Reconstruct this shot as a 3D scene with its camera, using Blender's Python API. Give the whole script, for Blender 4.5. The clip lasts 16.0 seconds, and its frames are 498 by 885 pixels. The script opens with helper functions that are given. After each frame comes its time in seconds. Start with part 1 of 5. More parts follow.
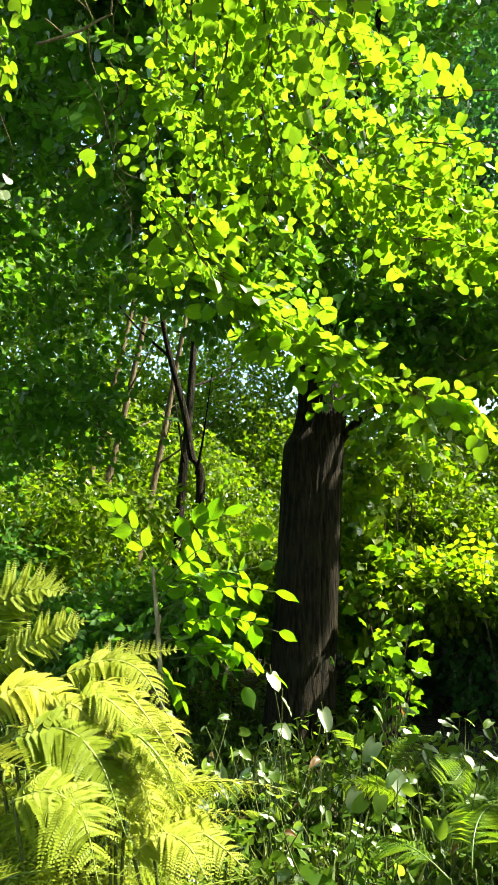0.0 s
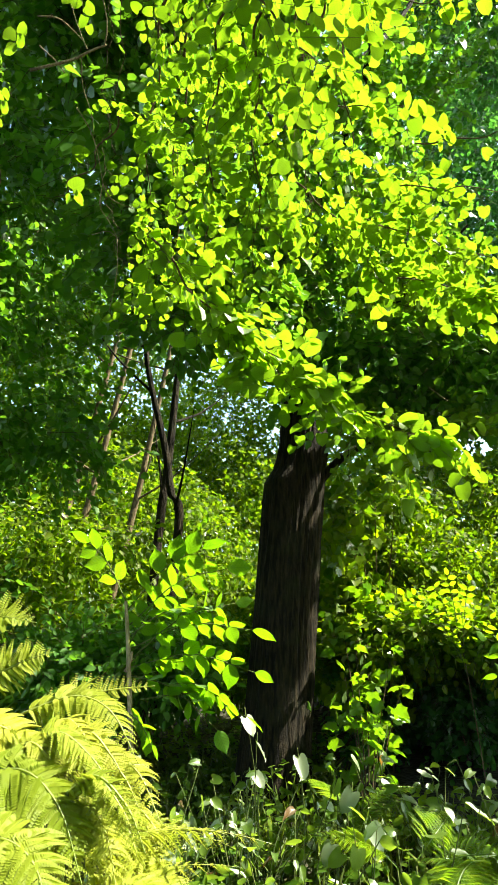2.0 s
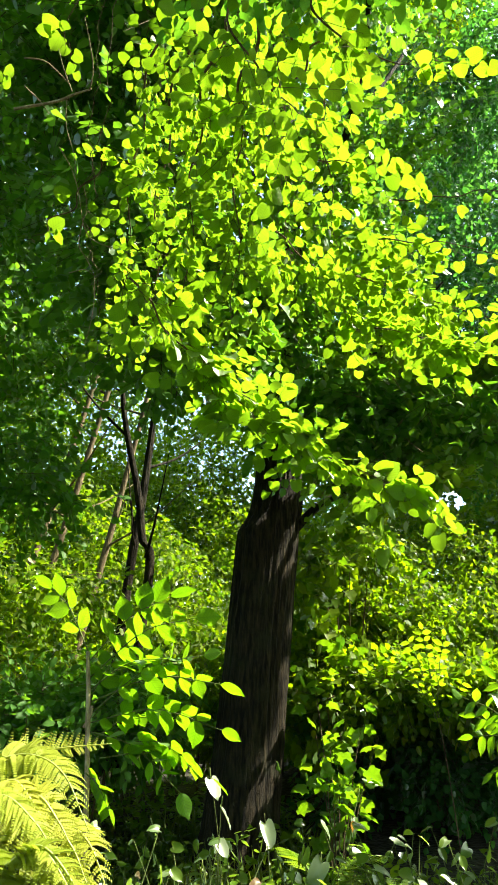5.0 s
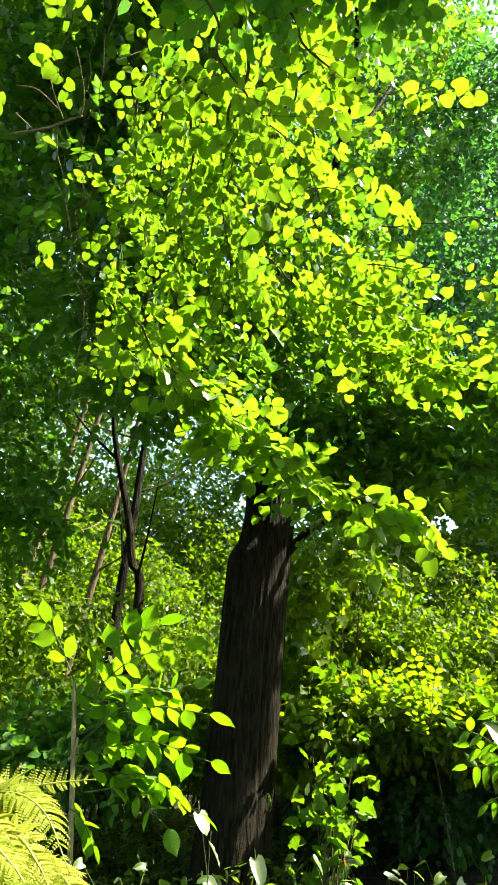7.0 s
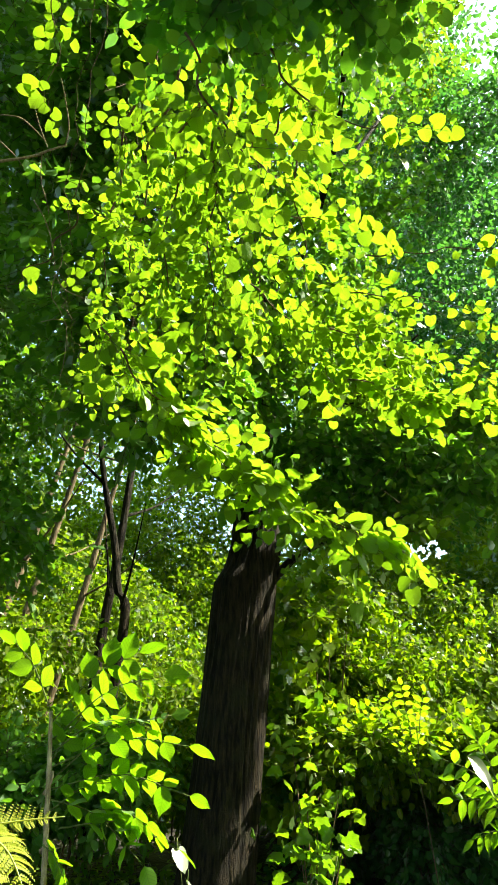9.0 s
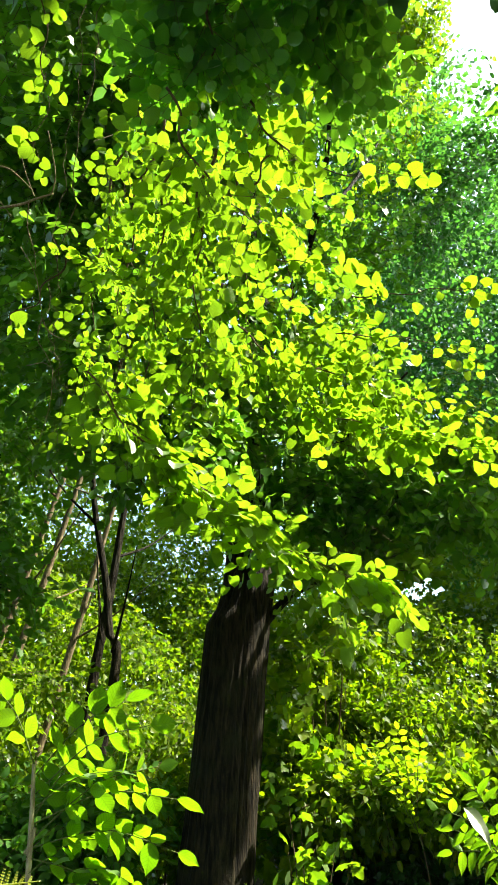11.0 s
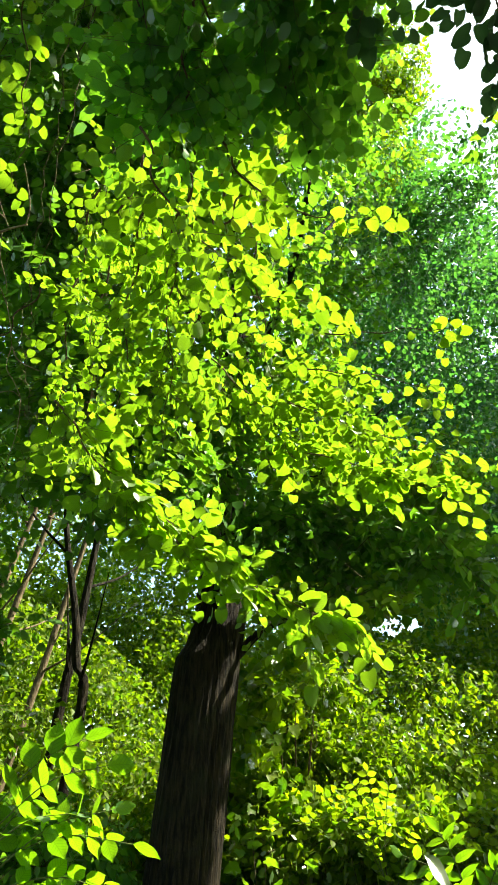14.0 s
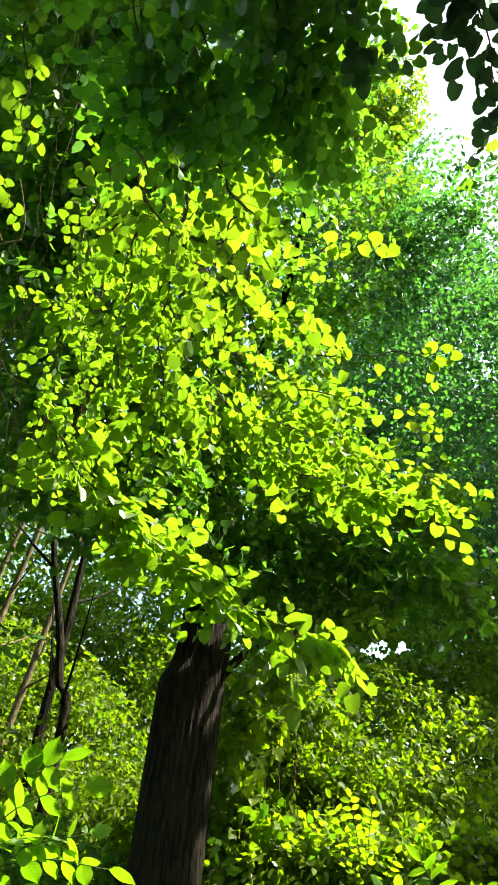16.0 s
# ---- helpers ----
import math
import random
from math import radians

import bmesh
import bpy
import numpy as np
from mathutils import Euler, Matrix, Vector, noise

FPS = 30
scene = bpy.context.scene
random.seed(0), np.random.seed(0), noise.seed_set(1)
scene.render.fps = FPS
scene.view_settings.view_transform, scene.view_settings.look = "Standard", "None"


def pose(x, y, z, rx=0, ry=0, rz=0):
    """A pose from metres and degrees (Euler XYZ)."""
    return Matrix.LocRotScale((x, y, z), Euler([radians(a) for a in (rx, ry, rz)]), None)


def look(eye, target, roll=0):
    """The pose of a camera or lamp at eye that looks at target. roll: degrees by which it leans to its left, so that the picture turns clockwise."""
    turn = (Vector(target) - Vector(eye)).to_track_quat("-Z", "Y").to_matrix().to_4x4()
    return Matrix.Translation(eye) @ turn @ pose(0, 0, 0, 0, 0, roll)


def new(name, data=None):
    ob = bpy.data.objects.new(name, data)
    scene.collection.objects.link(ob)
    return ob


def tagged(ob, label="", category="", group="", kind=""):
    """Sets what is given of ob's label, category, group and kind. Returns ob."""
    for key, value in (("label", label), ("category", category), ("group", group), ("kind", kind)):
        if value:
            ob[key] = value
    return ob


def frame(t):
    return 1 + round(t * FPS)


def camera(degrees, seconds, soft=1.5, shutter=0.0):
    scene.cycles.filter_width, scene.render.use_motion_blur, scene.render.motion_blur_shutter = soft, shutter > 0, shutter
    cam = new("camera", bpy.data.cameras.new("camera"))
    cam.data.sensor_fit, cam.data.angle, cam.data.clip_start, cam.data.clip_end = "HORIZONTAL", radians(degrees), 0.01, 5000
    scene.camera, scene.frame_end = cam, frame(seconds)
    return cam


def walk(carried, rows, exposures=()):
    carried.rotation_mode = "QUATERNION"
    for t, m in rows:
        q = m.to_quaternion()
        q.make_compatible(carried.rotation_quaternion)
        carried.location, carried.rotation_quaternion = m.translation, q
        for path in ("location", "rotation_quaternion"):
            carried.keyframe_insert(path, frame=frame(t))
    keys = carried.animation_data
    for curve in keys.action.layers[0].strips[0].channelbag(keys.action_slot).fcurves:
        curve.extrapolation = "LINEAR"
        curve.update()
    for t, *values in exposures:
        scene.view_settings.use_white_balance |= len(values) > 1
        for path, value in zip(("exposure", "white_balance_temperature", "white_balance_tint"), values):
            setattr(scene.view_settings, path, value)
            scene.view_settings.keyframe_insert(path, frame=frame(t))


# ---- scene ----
cam = camera(42.9, 16.0, soft=0.85)
PATH = [
    (0, (0.15, -0.704, 1.471), (0.083, 1.253, 1.875), -1.4),
    (0.5, (0.15, -0.689, 1.463), (0.093, 1.264, 1.89), -1.1),
    (1, (0.154, -0.673, 1.454), (0.113, 1.275, 1.902), -0.7),
    (1.5, (0.149, -0.66, 1.448), (0.127, 1.281, 1.933), -0.4),
    (2, (0.147, -0.645, 1.442), (0.143, 1.284, 1.971), -0.3),
    (2.5, (0.147, -0.631, 1.438), (0.158, 1.288, 2.003), -0.2),
    (3, (0.153, -0.618, 1.431), (0.175, 1.291, 2.025), 0.1),
    (3.5, (0.148, -0.604, 1.435), (0.192, 1.298, 2.05), 0.4),
    (4, (0.152, -0.599, 1.437), (0.211, 1.296, 2.072), 0.8),
    (6.5, (0.164, -0.568, 1.444), (0.25, 1.291, 2.176), 0.1),
    (7, (0.168, -0.569, 1.45), (0.261, 1.285, 2.196), 0.3),
    (7.5, (0.174, -0.565, 1.449), (0.28, 1.282, 2.209), 0.5),
    (8, (0.183, -0.567, 1.457), (0.301, 1.274, 2.23), 0.4),
    (8.5, (0.189, -0.563, 1.458), (0.312, 1.268, 2.254), 0.3),
    (9, (0.207, -0.567, 1.462), (0.326, 1.255, 2.278), 0.3),
    (11.5, (0.252, -0.57, 1.489), (0.388, 1.189, 2.431), -0.7),
    (12, (0.263, -0.576, 1.493), (0.406, 1.173, 2.451), -0.9),
    (12.5, (0.275, -0.581, 1.493), (0.427, 1.16, 2.465), -0.8),
    (13, (0.282, -0.58, 1.498), (0.447, 1.155, 2.479), -0.6),
    (13.5, (0.292, -0.579, 1.496), (0.467, 1.149, 2.488), -0.3),
    (14, (0.297, -0.576, 1.497), (0.482, 1.143, 2.502), -0.0),
    (14.5, (0.305, -0.578, 1.495), (0.495, 1.132, 2.516), 0.3),
    (15, (0.306, -0.577, 1.5), (0.5, 1.124, 2.533), 0.7),
    (15.5, (0.305, -0.579, 1.504), (0.504, 1.116, 2.547), 1.0),
    (16, (0.313, -0.581, 1.506), (0.518, 1.107, 2.558), 1.0),
]
walk(cam, [(t, look(eye, aim, roll)) for t, eye, aim, roll in PATH], [(0.0, 2.62, 7000, 2), (8.0, 2.60, 7000, 2), (16.0, 2.46, 7000, 2)])

# ---- light ----
SUN_AZ, SUN_EL = 86.0, 50.0      # to the right of +y, and above the horizon
SUN_DIR = np.array((math.sin(radians(SUN_AZ)) * math.cos(radians(SUN_EL)),
                    math.cos(radians(SUN_AZ)) * math.cos(radians(SUN_EL)), math.sin(radians(SUN_EL))))
world = bpy.data.worlds.new("sky")
scene.world = world
world.use_nodes = True
sky = world.node_tree.nodes.new("ShaderNodeTexSky")
sky.sky_type, sky.sun_disc = "NISHITA", False
sky.sun_elevation, sky.sun_rotation = radians(SUN_EL), radians(SUN_AZ)
sky.dust_density, sky.air_density = 2.0, 1.0
back = world.node_tree.nodes["Background"]
back.inputs["Strength"].default_value = 0.12
world.node_tree.links.new(sky.outputs["Color"], back.inputs["Color"])
lamp = bpy.data.lights.new("sun", "SUN")
lamp.energy, lamp.angle, lamp.color = 4.3, radians(0.53), (1.0, 0.93, 0.8)
sun = new("sun", lamp)
sun.matrix_world = look(tuple(SUN_DIR * 60), (0, 0, 0))

# ---- plan: bearings (degrees right of +y), heights (degrees) and distances from the standing spot ----
SPOT = np.array((0.18, -0.6, 1.46))
RNG = np.random.default_rng(7)


def at(az, el, d):
    az, el, d = np.radians(az), np.radians(el), np.asarray(d, float)
    return SPOT + np.stack([np.sin(az) * np.cos(el) * d, np.cos(az) * np.cos(el) * d, np.sin(el) * d], -1)


# sun paths cut through canopy and crowns to the lit places: centre and radius
# sunny branches
LIT_CURTAIN = [((0.0, 2.0, 3.4), 0.95), ((0.4, 2.6, 2.7), 0.75), ((1.0, 2.8, 2.5), 0.55), (at(-13, 4, 3.2), 0.3), (at(-19, 45, 2.7), 0.25),
               (at(-15.5, 35, 2.75), 0.25), (at(-15.5, 38, 3.3), 0.2), (at(-24.5, 36, 3.2), 0.15), (at(-19, 36, 3.2), 0.25), (at(21, 33, 4.6), 0.7),
               (at(15, 36, 4.8), 0.5), (at(26, 30, 4.8), 0.6), (at(-8, 40, 3.1), 0.5), (at(-11, 44, 2.5), 0.5), (at(-10, 34, 2.5), 0.45),
               (at(-12, 28, 2.7), 0.3), (at(10, 16.5, 4.0), 0.4), (at(-10, 30, 3.2), 0.5)]
# ferns, saplings and herbs
LIT_LOW_PLANTS = [((-0.5, 1.0, 0.85), 0.75), (at(-6, -1, 3.2), 0.75), (at(3, -13, 3.4), 0.3), (at(12, -6, 4.7), 0.45), (at(18.5, 0, 5.4), 0.5),
                  (at(22.5, -4, 3.9), 0.4), (at(-3, -20, 3.0), 0.25), (at(8, -20, 2.8), 0.12), (at(14, -20, 2.6), 0.3), (at(8, -14, 3.2), 0.22),
                  (at(11.8, -5, 5.2), 0.3), (at(-24, -6, 2.2), 0.5), (at(-0.6, -11.5, 3.2), 0.12), (at(3.3, -13.2, 3.2), 0.08), (at(7.6, -15.5, 3.2), 0.1),
                  (at(9.0, -17.8, 3.2), 0.1), (at(5.8, -19, 3.2), 0.08), (at(-5.8, -17.4, 3.2), 0.08)]
# woods beyond the slender trunks
LIT_WOODS = [(at(-9, 9, 11), 1.2), (at(-17, 9, 10), 1.0), (at(-3, 10, 9), 1.0), (at(-12, 18, 11), 0.6), (at(-23, 19, 6.5), 0.4), (at(-21, 12, 7), 0.4),
             (at(-17, 20, 6.5), 0.35), (at(-25, 14, 6.8), 0.4), (at(-20, 7, 7.5), 0.6), (at(-14, 13, 7.5), 0.5), (at(-20, 6, 8), 0.5),
             (at(-12, 6, 11), 1.2), (at(-8, 4, 11), 1.0)]
# bushes at the clearing's edge
LIT_THICKET = [(at(14, 5, 8), 0.7), (at(12, 10, 8.5), 0.7), (at(20, 8, 9), 0.8), (at(13, 22, 8), 0.9), (at(9.5, -3, 6.6), 0.6), (at(0, 12, 10), 0.8),
               (at(4, 8, 11), 1.0), (at(16, 14, 9), 0.7), (at(9, 4, 6.5), 0.45), (at(13, 3, 7), 0.5), (at(17, 4, 7.5), 0.6), (at(21, 3, 6.5), 0.4)]
# crowns of the taller trees
LIT_CROWNS = [((1.5, 3.4, 4.3), 0.9), (at(-20, 30, 6.5), 0.3), (at(-17, 45, 6), 0.12), (at(-26, 42, 6.5), 0.15), (at(-18, 36, 6.3), 0.3),
              (at(-22, 26, 6.3), 0.3), (at(-24, 34, 6.2), 0.12), (at(12, 31, 6.5), 0.45), (at(18, 25, 6.8), 0.4), (at(-15, 62, 8), 0.9),
              (at(0, 62, 5), 0.16), (at(-10, 60, 5.5), 0.2), (at(-20, 60, 6), 0.35), (at(-4, 68, 5), 0.15), (at(6, 70, 5), 0.15), (at(29, 59, 12), 1.1),
              (at(32.5, 55.5, 12), 0.8), (at(36, 37, 10.5), 0.5)]
# flecks on the big trunk
LIT_BARK = [((0.68, 4.9, 2.47), 0.05), ((0.62, 4.9, 1.84), 0.04), ((0.62, 4.9, 1.40), 0.06), ((0.55, 4.9, 2.75), 0.03), ((0.78, 4.94, 2.47), 0.08),
            ((0.71, 4.94, 1.84), 0.07), ((0.68, 4.94, 1.40), 0.08)]
# leaves higher up
LIT_HIGH_LEAVES = [(at(-20, 50, 3.35), 0.45), (at(-8, 52, 2.6), 0.45), (at(-19.5, 53, 3.35), 0.35), (at(12, 47, 2.5), 0.3)]
GAPS = LIT_CURTAIN + LIT_LOW_PLANTS + LIT_WOODS + LIT_THICKET + LIT_CROWNS + LIT_BARK + LIT_HIGH_LEAVES
GAPS = [(c, r * (1.6 if c[0] < 0.8 else 1.15) if np.linalg.norm(np.array(c) - SPOT) > 5.8 and c[2] < 3.4 else r) for c, r in GAPS]
GAPS += [(at(-3, 12, 13.5), 1.5), (at(-9, 9, 13.0), 1.3), (at(-15, 12, 13.0), 1.2), (at(3, 8, 13.0), 0.9), (at(-6, 17, 13.5), 0.9), (at(18, 17, 12.0), 0.8), (at(10, -5, 5.1), 0.38), (at(10.5, 1, 5.8), 0.35)]
# dapples: many small chance openings
DAPPLE = np.random.default_rng(70)
GAPS += [(at(DAPPLE.uniform(-30, 30), DAPPLE.uniform(0, 30), DAPPLE.uniform(5.5, 11)), DAPPLE.uniform(0.1, 0.25)) for _ in range(44)]
GAPS += [(at(DAPPLE.uniform(-8, 15), DAPPLE.uniform(-22, -13), DAPPLE.uniform(2.3, 3.4)), DAPPLE.uniform(0.05, 0.13)) for _ in range(18)]
GAPS += [(at(DAPPLE.uniform(-30, -15), DAPPLE.uniform(14, 38), DAPPLE.uniform(5.2, 6.5)), DAPPLE.uniform(0.12, 0.22)) for _ in range(14)]
GAPS += [(at(DAPPLE.uniform(5, 23), DAPPLE.uniform(20, 33), DAPPLE.uniform(5.4, 8.0)), DAPPLE.uniform(0.1, 0.2)) for _ in range(22)]
GAPS += [(at(DAPPLE.uniform(-14, 14), DAPPLE.uniform(49, 62), DAPPLE.uniform(4.0, 6.0)), DAPPLE.uniform(0.06, 0.13)) for _ in range(16)]


def in_sun(p, margin=0.0):
    """True for places that stand in the way of the light on its way to one of the lit places."""
    p = np.atleast_2d(p)
    out = np.zeros(len(p), bool)
    for c, r in GAPS:
        off = p - np.array(c)
        s = off @ SUN_DIR
        away = np.linalg.norm(off - s[:, None] * SUN_DIR, axis=1)
        out |= (s > r * 0.9) & (away < r + margin)
    return out


ACROSS = np.cross(SUN_DIR, (0, 0, 1.0))
ACROSS /= np.linalg.norm(ACROSS)
ALOFT = np.cross(ACROSS, SUN_DIR)
TAKEN = {}


def spread(p, cell, second, rng):
    """Thins out leaves that would stand in each other's light, as a branch spreads its own leaves towards the sun."""
    keep = np.zeros(len(p), bool)
    for n, (u, v) in enumerate(zip(np.floor(p @ ACROSS / cell).astype(int), np.floor(p @ ALOFT / cell).astype(int))):
        k = TAKEN.setdefault((cell, u, v), 0)
        if k == 0 or rng.uniform() < second ** k * (k < 3):
            TAKEN[cell, u, v] = k + 1
            keep[n] = True
    return keep


# small openings between the crowns where the bright sky shows: bearing, height and half width in degrees
SKY_HOLES = [(19.3, 14.2, 1.5), (17.9, 13.6, 0.8), (21.0, 13.8, 0.9), (2.4, 16.2, 0.5), (3.2, 23.6, 0.5), (-5.0, 12.5, 0.35), (-20.3, 39.7, 0.45), (-25.6, 42.0, 0.5),
             (-27.5, 54.5, 0.7), (-11.6, 63.0, 0.5), (17.0, 27.7, 0.45), (22.5, 25.0, 0.5), (24.5, 22.0, 0.45), (13.0, 19.0, 0.35), (9.5, 24.5, 0.4), (20.0, 45.0, 0.35)]
SKY_HOLES += [(DAPPLE.uniform(9, 25), DAPPLE.uniform(16, 31), DAPPLE.uniform(0.12, 0.24)) for _ in range(26)]
SKY_HOLES += [(DAPPLE.uniform(-26, 6), DAPPLE.uniform(9, 46), DAPPLE.uniform(0.1, 0.24)) for _ in range(30)]


def in_hole(p):
    """True for places that would close one of the openings."""
    off = p - SPOT
    d = np.linalg.norm(off, axis=1)
    az, el = np.degrees(np.arctan2(off[:, 0], off[:, 1])), np.degrees(np.arcsin(off[:, 2] / d))
    out = np.zeros(len(p), bool)
    for a, e, r in SKY_HOLES:
        x, y = (az - a) * np.cos(np.radians(e)), (el - e) * 1.5
        wob = 1 + 0.35 * np.sin(3 * np.arctan2(y, x) + a) + 0.2 * np.sin(7 * np.arctan2(y, x) + e)
        out |= (np.hypot(x, y) < r * wob) & (d > 4.0)
    return out & (RNG.uniform(size=len(p)) > 0.05)


# ---- materials ----
def nodes_of(name):
    m = bpy.data.materials.new(name)
    m.use_nodes = True
    t = m.node_tree
    t.nodes.clear()
    return m, t, t.nodes.new("ShaderNodeOutputMaterial")


def node(t, kind, **values):
    n = t.nodes.new(kind)
    for k, v in values.items():
        n.inputs[k].default_value = v
    return n


def ramp(t, fac, stops):
    n = t.nodes.new("ShaderNodeValToRGB")
    e = n.color_ramp.elements
    while len(e) < len(stops):
        e.new(0.5)
    for i, (p, c) in enumerate(stops):
        e[i].position, e[i].color = p, (*c, 1)
    t.links.new(fac, n.inputs[0])
    return n.outputs["Color"]


def leaf_material(name, dark, light, through_dark, through_light, gloss=0.06, rough=0.42, single=False, thin=0.55, veins=False, deep=0.72):
    """Leaf: reflected and transmitted green that vary from leaf to leaf, a waxy gloss."""
    m, t, out = nodes_of(name)
    if single:
        rnd = t.nodes.new("ShaderNodeObjectInfo").outputs["Random"]
    else:
        rnd = t.nodes.new("ShaderNodeNewGeometry").outputs["Random Per Island"]
    tex = t.nodes.new("ShaderNodeTexCoord")
    noi = node(t, "ShaderNodeTexNoise", Scale=24.0 if not single else 6.0, Detail=3.0)
    t.links.new(tex.outputs["Object"], noi.inputs["Vector"])
    mixv = node(t, "ShaderNodeMath")
    mixv.operation = "MULTIPLY_ADD"
    t.links.new(noi.outputs[0], mixv.inputs[0])
    mixv.inputs[1].default_value = 0.5
    sub = node(t, "ShaderNodeMath")
    sub.operation = "MULTIPLY_ADD"
    t.links.new(rnd, sub.inputs[0])
    sub.inputs[1].default_value, sub.inputs[2].default_value = 0.8, -0.15
    t.links.new(sub.outputs[0], mixv.inputs[2])
    col = ramp(t, mixv.outputs[0], [(0.0, dark), (1.0, light)])
    tcol = ramp(t, mixv.outputs[0], [(0.0, through_dark), (1.0, through_light)])
    normal = None
    if veins:
        # midrib and side veins, along the leaf's own length
        sep = t.nodes.new("ShaderNodeSeparateXYZ")
        t.links.new(tex.outputs["Object"], sep.inputs[0])
        ax = node(t, "ShaderNodeMath"); ax.operation = "ABSOLUTE"
        t.links.new(sep.outputs[0], ax.inputs[0])
        sl = node(t, "ShaderNodeMath"); sl.operation = "MULTIPLY_ADD"
        t.links.new(ax.outputs[0], sl.inputs[0]); sl.inputs[1].default_value = -0.9
        t.links.new(sep.outputs[1], sl.inputs[2])
        fr = node(t, "ShaderNodeMath"); fr.operation = "PINGPONG"
        t.links.new(sl.outputs[0], fr.inputs[0]); fr.inputs[1].default_value = 0.065
        mn = node(t, "ShaderNodeMath"); mn.operation = "MINIMUM"
        t.links.new(fr.outputs[0], mn.inputs[0]); t.links.new(ax.outputs[0], mn.inputs[1])
        line = t.nodes.new("ShaderNodeMapRange")
        t.links.new(mn.outputs[0], line.inputs["Value"])
        line.inputs["From Min"].default_value, line.inputs["From Max"].default_value = 0.004, 0.02
        line.inputs["To Min"].default_value, line.inputs["To Max"].default_value = deep, 1.0
        mul = t.nodes.new("ShaderNodeVectorMath"); mul.operation = "SCALE"
        t.links.new(tcol, mul.inputs[0]); t.links.new(line.outputs[0], mul.inputs["Scale"])
        tcol = mul.outputs[0]
        bump = node(t, "ShaderNodeBump", Strength=0.9 * (1.05 - deep), Distance=0.02)
        t.links.new(line.outputs[0], bump.inputs["Height"])
        normal = bump.outputs[0]
    dif = t.nodes.new("ShaderNodeBsdfDiffuse")
    tra = t.nodes.new("ShaderNodeBsdfTranslucent")
    glo = node(t, "ShaderNodeBsdfGlossy", Roughness=rough)
    glo.inputs["Color"].default_value = (0.9, 0.95, 0.9, 1)
    t.links.new(col, dif.inputs["Color"])
    t.links.new(tcol, tra.inputs["Color"])
    m1, m2 = t.nodes.new("ShaderNodeMixShader"), t.nodes.new("ShaderNodeMixShader")
    m1.inputs[0].default_value = thin
    t.links.new(dif.outputs[0], m1.inputs[1]); t.links.new(tra.outputs[0], m1.inputs[2])
    fre = node(t, "ShaderNodeFresnel", IOR=1.42)
    sc = node(t, "ShaderNodeMath"); sc.operation = "MULTIPLY_ADD"
    t.links.new(fre.outputs[0], sc.inputs[0])
    sc.inputs[1].default_value, sc.inputs[2].default_value = 0.12 + gloss * 0.5, gloss * 0.05
    t.links.new(sc.outputs[0], m2.inputs[0])
    if normal is not None:
        for s in (dif, glo):
            t.links.new(normal, s.inputs["Normal"])
    t.links.new(m1.outputs[0], m2.inputs[1]); t.links.new(glo.outputs[0], m2.inputs[2])
    t.links.new(m2.outputs[0], out.inputs["Surface"])
    return m


def bark_material(name, dark, light, scale=1.0, moss=None, depth=0.02):
    """Furrowed bark: upright ridges, fine grain, lichen or moss in patches."""
    m, t, out = nodes_of(name)
    tex = t.nodes.new("ShaderNodeTexCoord")
    mp = t.nodes.new("ShaderNodeMapping")
    mp.inputs["Scale"].default_value = (11 * scale, 11 * scale, 1.6 * scale)
    t.links.new(tex.outputs["Object"], mp.inputs["Vector"])
    ridge = node(t, "ShaderNodeTexNoise", Scale=2.2, Detail=5.0, Roughness=0.6)
    t.links.new(mp.outputs[0], ridge.inputs["Vector"])
    fine = node(t, "ShaderNodeTexNoise", Scale=60.0 * scale, Detail=4.0)
    t.links.new(tex.outputs["Object"], fine.inputs["Vector"])
    patch = node(t, "ShaderNodeTexNoise", Scale=3.0 * scale, Detail=4.0)
    t.links.new(tex.outputs["Object"], patch.inputs["Vector"])
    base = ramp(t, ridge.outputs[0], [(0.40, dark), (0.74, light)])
    mx = t.nodes.new("ShaderNodeMixRGB")
    mx.blend_type = "MULTIPLY"
    mx.inputs[0].default_value = 0.6
    t.links.new(base, mx.inputs[1])
    t.links.new(ramp(t, fine.outputs[0], [(0.3, (0.5, 0.5, 0.5)), (0.7, (1.2, 1.2, 1.2))]), mx.inputs[2])
    mm = t.nodes.new("ShaderNodeMixRGB")
    mm.inputs[2].default_value = (*(moss or light), 1)
    t.links.new(mx.outputs[0], mm.inputs[1])
    t.links.new(ramp(t, patch.outputs[0], [(0.52, (0, 0, 0)), (0.68, (0.7, 0.7, 0.7))]), mm.inputs[0])
    bump = node(t, "ShaderNodeBump", Strength=0.9, Distance=depth)
    add = node(t, "ShaderNodeMath"); add.operation = "MULTIPLY_ADD"
    t.links.new(fine.outputs[0], add.inputs[0]); add.inputs[1].default_value = 0.25
    t.links.new(ridge.outputs[0], add.inputs[2])
    t.links.new(add.outputs[0], bump.inputs["Height"])
    bs = node(t, "ShaderNodeBsdfPrincipled", Roughness=0.9)
    bs.inputs["Specular IOR Level"].default_value = 0.2
    t.links.new(mm.outputs[0], bs.inputs["Base Color"])
    t.links.new(bump.outputs[0], bs.inputs["Normal"])
    t.links.new(bs.outputs[0], out.inputs["Surface"])
    return m


